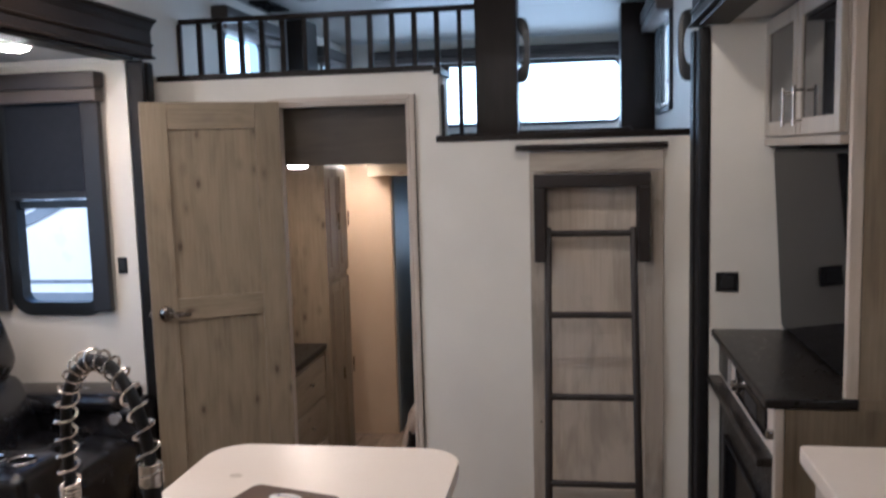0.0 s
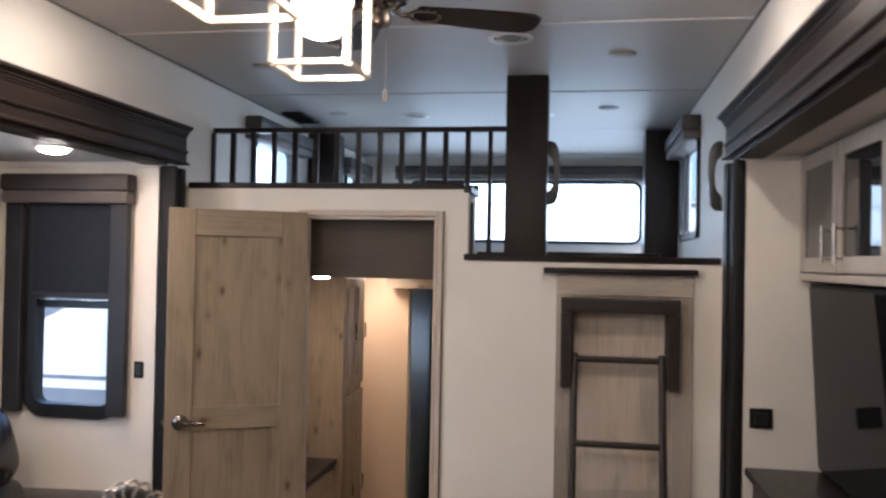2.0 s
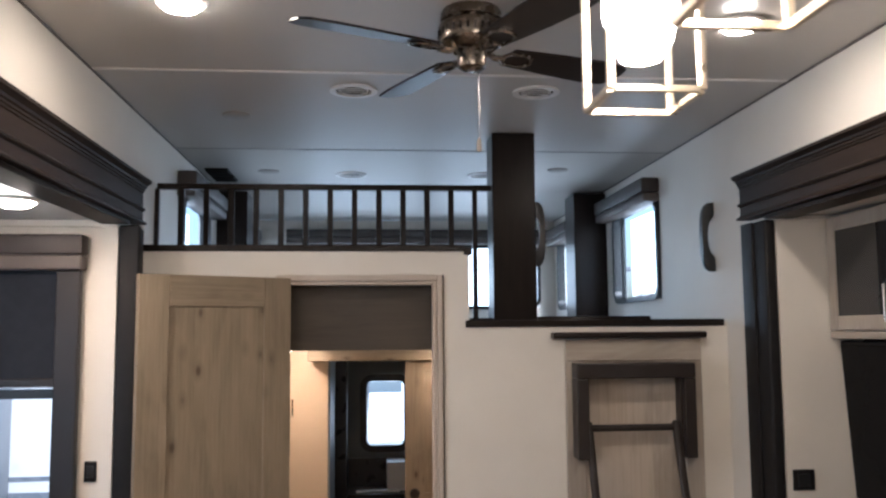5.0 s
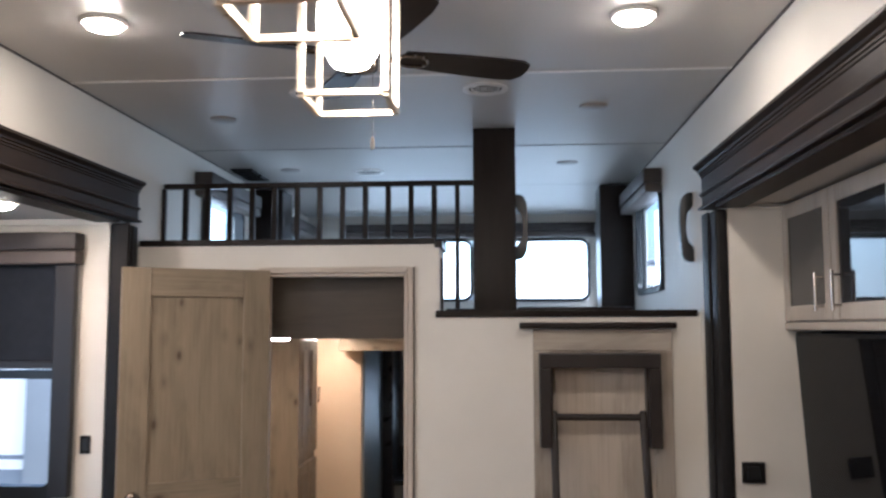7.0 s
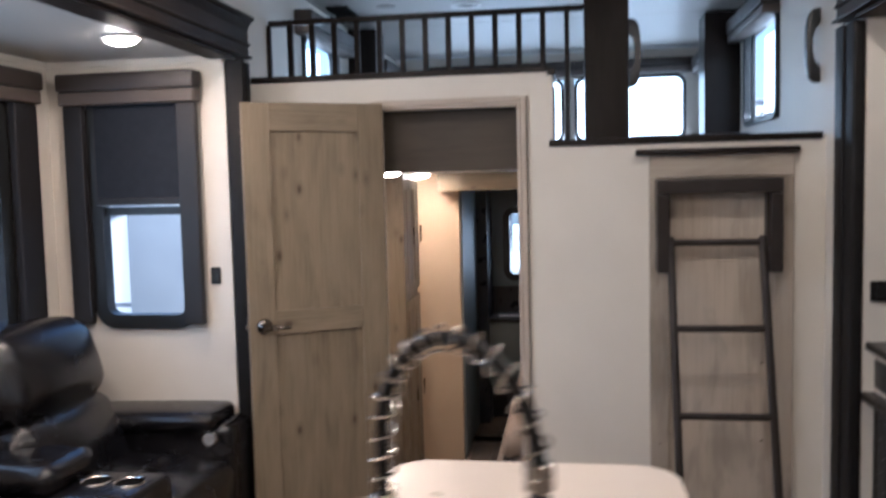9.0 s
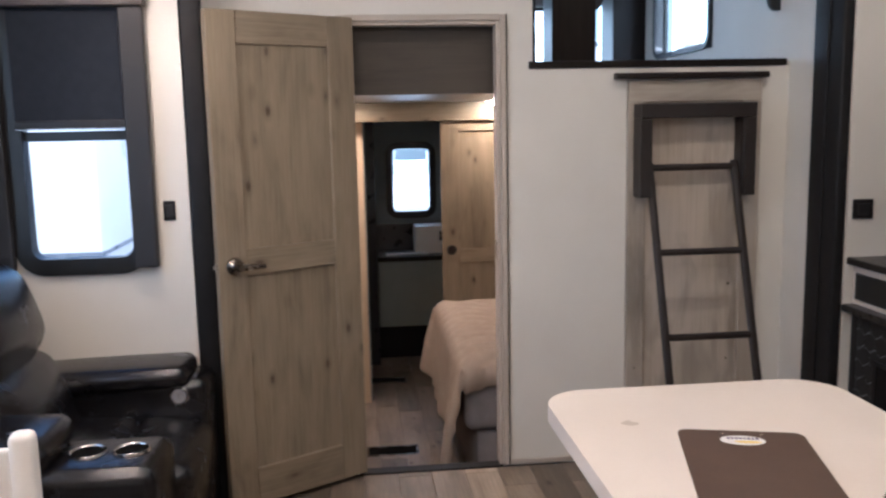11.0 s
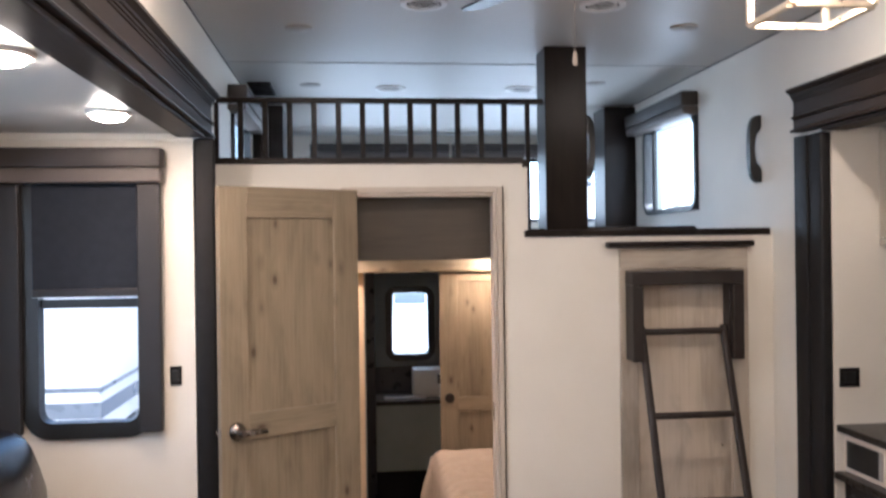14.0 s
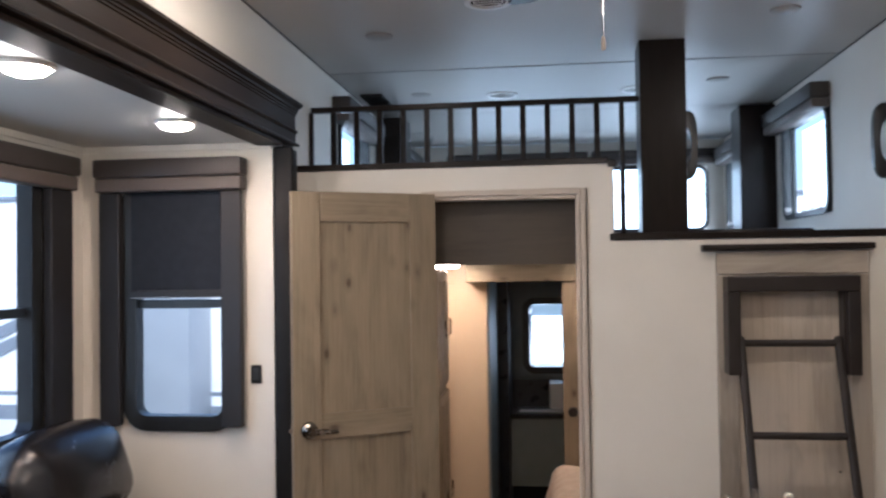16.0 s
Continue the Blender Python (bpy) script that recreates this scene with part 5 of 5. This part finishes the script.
def bed():
    b = thing("quilted_bed", (-0.2, 5.0, ZBED), "bed with a beige quilted coverlet hanging over its foot", "bed")
    box("base", (-0.80, 4.36, ZBED), (XR - 0.003, 5.70, -0.02), M_SHEET, b, 0.02)
    pad("mattress", (-0.86, 4.33, -0.02), (XR - 0.003, 5.73, 0.32), 0.06, M_SHEET, b)
    # quilt: a draped sheet over the top and foot, quilted in wavy rows
    bm = bmesh.new()
    nu, nv = 110, 120
    grid = []
    x_in, x_foot, y0, y1, zt = XR - 0.01, -0.885, 4.315, 5.745, 0.36
    top = x_in - x_foot
    total = top + 0.50
    for i in range(nu + 1):
        s = total * i / nu
        col = []
        for j in range(nv + 1):
            w = j / nv
            y = y0 + (y1 - y0) * w
            crease = 0.012 * math.sin(w * 34 + 1.5 * math.sin(w * 9)) + 0.018 * math.sin(w * 13 + 1)
            if s < top - 0.08:
                p = Vector((x_in - s, y, zt))
            elif s < top + 0.05:
                a = (s - top + 0.08) / 0.13 * math.pi / 2
                p = Vector((x_foot + 0.08 - 0.085 * math.sin(a), y, zt - 0.085 * (1 - math.cos(a))))
            else:
                q = s - top - 0.05
                hang = 1.0 - 0.25 * w
                p = Vector((x_foot - 0.006 - 0.10 * q - crease * min(1, q / 0.2) - 0.05 * q * math.cos(w * 6), y, zt - 0.085 - q * hang))
            if s < top:
                p.z += 0.025 * abs(math.sin((y * 24 + 1.1 * math.sin(p.x * 20)))) ** 0.55 - 0.006
                p.z -= 0.05 * max(0, 1 - w / 0.07) ** 2 + 0.04 * max(0, (w - 0.94) / 0.06) ** 2
            col.append(bm.verts.new(p))
        grid.append(col)
    for i in range(nu):
        for j in range(nv):
            bm.faces.new((grid[i][j], grid[i + 1][j], grid[i + 1][j + 1], grid[i][j + 1]))
    # near edge: a short hanging border
    low = [bm.verts.new(v.co + Vector((0, -0.022 - 0.006 * math.sin(k * 0.9), -0.10 - 0.01 * math.sin(k * 0.5)))) for k, v in enumerate(c_[0] for c_ in grid)]
    for i in range(nu):
        bm.faces.new((grid[i][0], grid[i + 1][0], low[i + 1], low[i]))
    q = put("quilt", bm, M_QUILT, b, True)
    md = q.modifiers.new("thick", "SOLIDIFY")
    md.thickness = 0.012


bedroom()
bed()


def floor_register(x, y, w, label):
    f = thing("floor_register", (x, y, ZBED), label, "floor vent", "dark floor registers")
    boxes("frame", [((x - w / 2, y - 0.07, ZBED), (x + w / 2, y - 0.058, ZBED + 0.006)), ((x - w / 2, y + 0.058, ZBED), (x + w / 2, y + 0.07, ZBED + 0.006)), ((x - w / 2, y - 0.058, ZBED), (x - w / 2 + 0.012, y + 0.058, ZBED + 0.006)), ((x + w / 2 - 0.012, y - 0.058, ZBED), (x + w / 2, y + 0.058, ZBED + 0.006))], M_NICKEL, f, 0.001)
    boxes("grille", [((x - w / 2 + 0.012, y - 0.057, ZBED + 0.0005), (x + w / 2 - 0.012, y + 0.057, ZBED + 0.002))] + [((x - w / 2 + 0.02 + 0.016 * k, y - 0.055, ZBED + 0.0015), (x - w / 2 + 0.026 + 0.016 * k, y + 0.055, ZBED + 0.005)) for k in range(int((w - 0.05) / 0.016))], M_HOLEBLACK, f, 0)


floor_register(-1.195, 5.055, 0.30, "dark metal floor register in the bedroom floor")
floor_register(-1.16, 6.44, 0.26, "dark metal floor register by the bathroom")


# ---------------------------------------------------------------- outside
def outside():
    tagged(box("ground", (-400, -400, -1.02), (400, 400, -1.0), M_GRAVEL, bev=0), kind="structure")

    def trailer(x0, x1, y0, y1, label):
        t_ = thing("travel_trailer", ((x0 + x1) / 2, (y0 + y1) / 2, -1.0), label, "trailer", "parked trailers outside")
        box("body", (x0, y0, -0.45), (x1, y1, 2.6), M_TRAILER, t_, 0.08)
        box("roof_edge", (x0 - 0.03, y0 - 0.03, 2.52), (x1 + 0.03, y1 + 0.03, 2.58), M_STRIPE, t_, 0.01)
        box("skirt", (x0 + 0.02, y0 + 0.02, -0.8), (x1 - 0.02, y1 - 0.02, -0.452), M_STRIPE, t_, 0.02)
        for s_, e_ in ((-0.2, -0.02), (0.1, 0.15)):
            box("stripe", (x0 - 0.006, y0 - 0.006, s_), (x1 + 0.006, y1 + 0.006, e_), M_STRIPE, t_, 0)
        for k in (0.42, 0.52):
            for s_ in (x0 + 0.12, x1 - 0.12):
                yy = y0 + (y1 - y0) * k
                lathe("wheel", (s_ - 0.1, yy, -0.65), [(0.34, 0.0), (0.36, 0.02), (0.36, 0.18), (0.34, 0.2)], M_RUBBER, t_, "X")
    trailer(-9.0, -6.4, 0.2, 6.5, "white parked travel trailer with grey stripes")
    trailer(4.4, 7.0, -1, 9.0, "white parked travel trailer with grey stripes")
    trailer(-12.0, -4.2, 10.2, 12.8, "white parked travel trailer with grey stripes")
    trailer(-2.6, 2.6, 12.0, 14.6, "white parked travel trailer with grey stripes")


    # slide-out room, sweeping decals and a row of lettering blocks on the neighbours
    tagged(box("trailer_slideout", (-5.75, 9.55, -0.35), (-4.95, 10.195, 2.2), M_GREYSKIN, bev=0.03), "pale grey slide-out room on a parked trailer", "trailer")
    # assumed box, added to grey the upper part of the bathroom window
    tagged(box("trailer_slideout", (-2.3, 11.80, 0.86), (0.8, 11.994, 2.1), M_STRIPE, bev=0.03), "dull grey box added on a parked trailer to grey the bathroom window", "trailer")
    for k, x in enumerate((-9.2, -8.1)):
        bm = bmesh.new()
        add_box(bm, (-1.5, -0.012, -0.07), (1.5, 0.0, 0.07), 0.0, Matrix.Translation((x + 1.2, 10.188, 0.75 + 0.28 * k)) @ Matrix.Rotation(radians(-24), 4, "Y"))
        tagged(put("trailer_decal", bm, M_STRIPE), "dark slanting decal stripe on a white trailer", "decal", "slanting trailer decals")
    for k in range(6):
        tagged(box("lettering_block", (-1.75 + 0.24 * k, 11.79, 0.98), (-1.60 + 0.24 * k, 11.7995, 1.05), M_TRAILER, bev=0), "white lettering block on a white trailer", "lettering", "lettering blocks on the trailer")


outside()


# ---------------------------------------------------------------- floor planks
def planks(root_name, x0, x1, y0, y1, z, near, seed):
    """Staggered boards; those inside the near stretch are objects of their own, the rest one mesh."""
    rng = random.Random(seed)
    root = bpy.data.objects[root_name]
    w = 0.145
    shapes = {}
    far = bmesh.new()
    n_ = int((x1 - x0) / w)
    for i in range(n_ + 1):
        xa, xb = x0 + i * w, min(x0 + (i + 1) * w, x1)
        y = y0 - rng.random() * 0.9
        while y < y1:
            ya, yb = max(y, y0), min(y + 0.92, y1)
            y += 0.92
            if yb - ya < 0.02 or xb - xa < 0.02:
                continue
            cx, cy = (xa + xb) / 2, (ya + yb) / 2
            if near[0] < cx < near[1] and near[2] < cy < near[3]:
                key = (round(xb - xa, 3), round(yb - ya, 2))
                if key not in shapes:
                    bm = bmesh.new()
                    add_box(bm, (-(xb - xa) / 2 + 0.0008, -(yb - ya) / 2 + 0.0008, -0.011), ((xb - xa) / 2 - 0.0008, (yb - ya) / 2 - 0.0008, 0.0), 0.0015, None, 1)
                    me = bpy.data.meshes.new("plank")
                    bm.to_mesh(me)
                    bm.free()
                    me.materials.append(M_PLANK)
                    shapes[key] = me
                o = new("plank", shapes[key])
                o.parent = root
                o.matrix_basis = pose(cx, cy, z)
            else:
                add_box(far, (xa + 0.0008, ya + 0.0008, z - 0.011), (xb - 0.0008, yb - 0.0008, z))
    if far.verts:
        o = put("planks", far, M_PLANK, root)
        tagged(o, kind="stuff")
    else:
        far.free()


planks("floor", XLS, XRS, YB, YP - 0.031, 0.0, (-2.2, 0.6, 2.3, 4.0), 3)
planks("floor_bedroom", XL, XR, YP + 0.036, YE, ZBED, (-2.0, -0.5, 3.9, 7.4), 5)
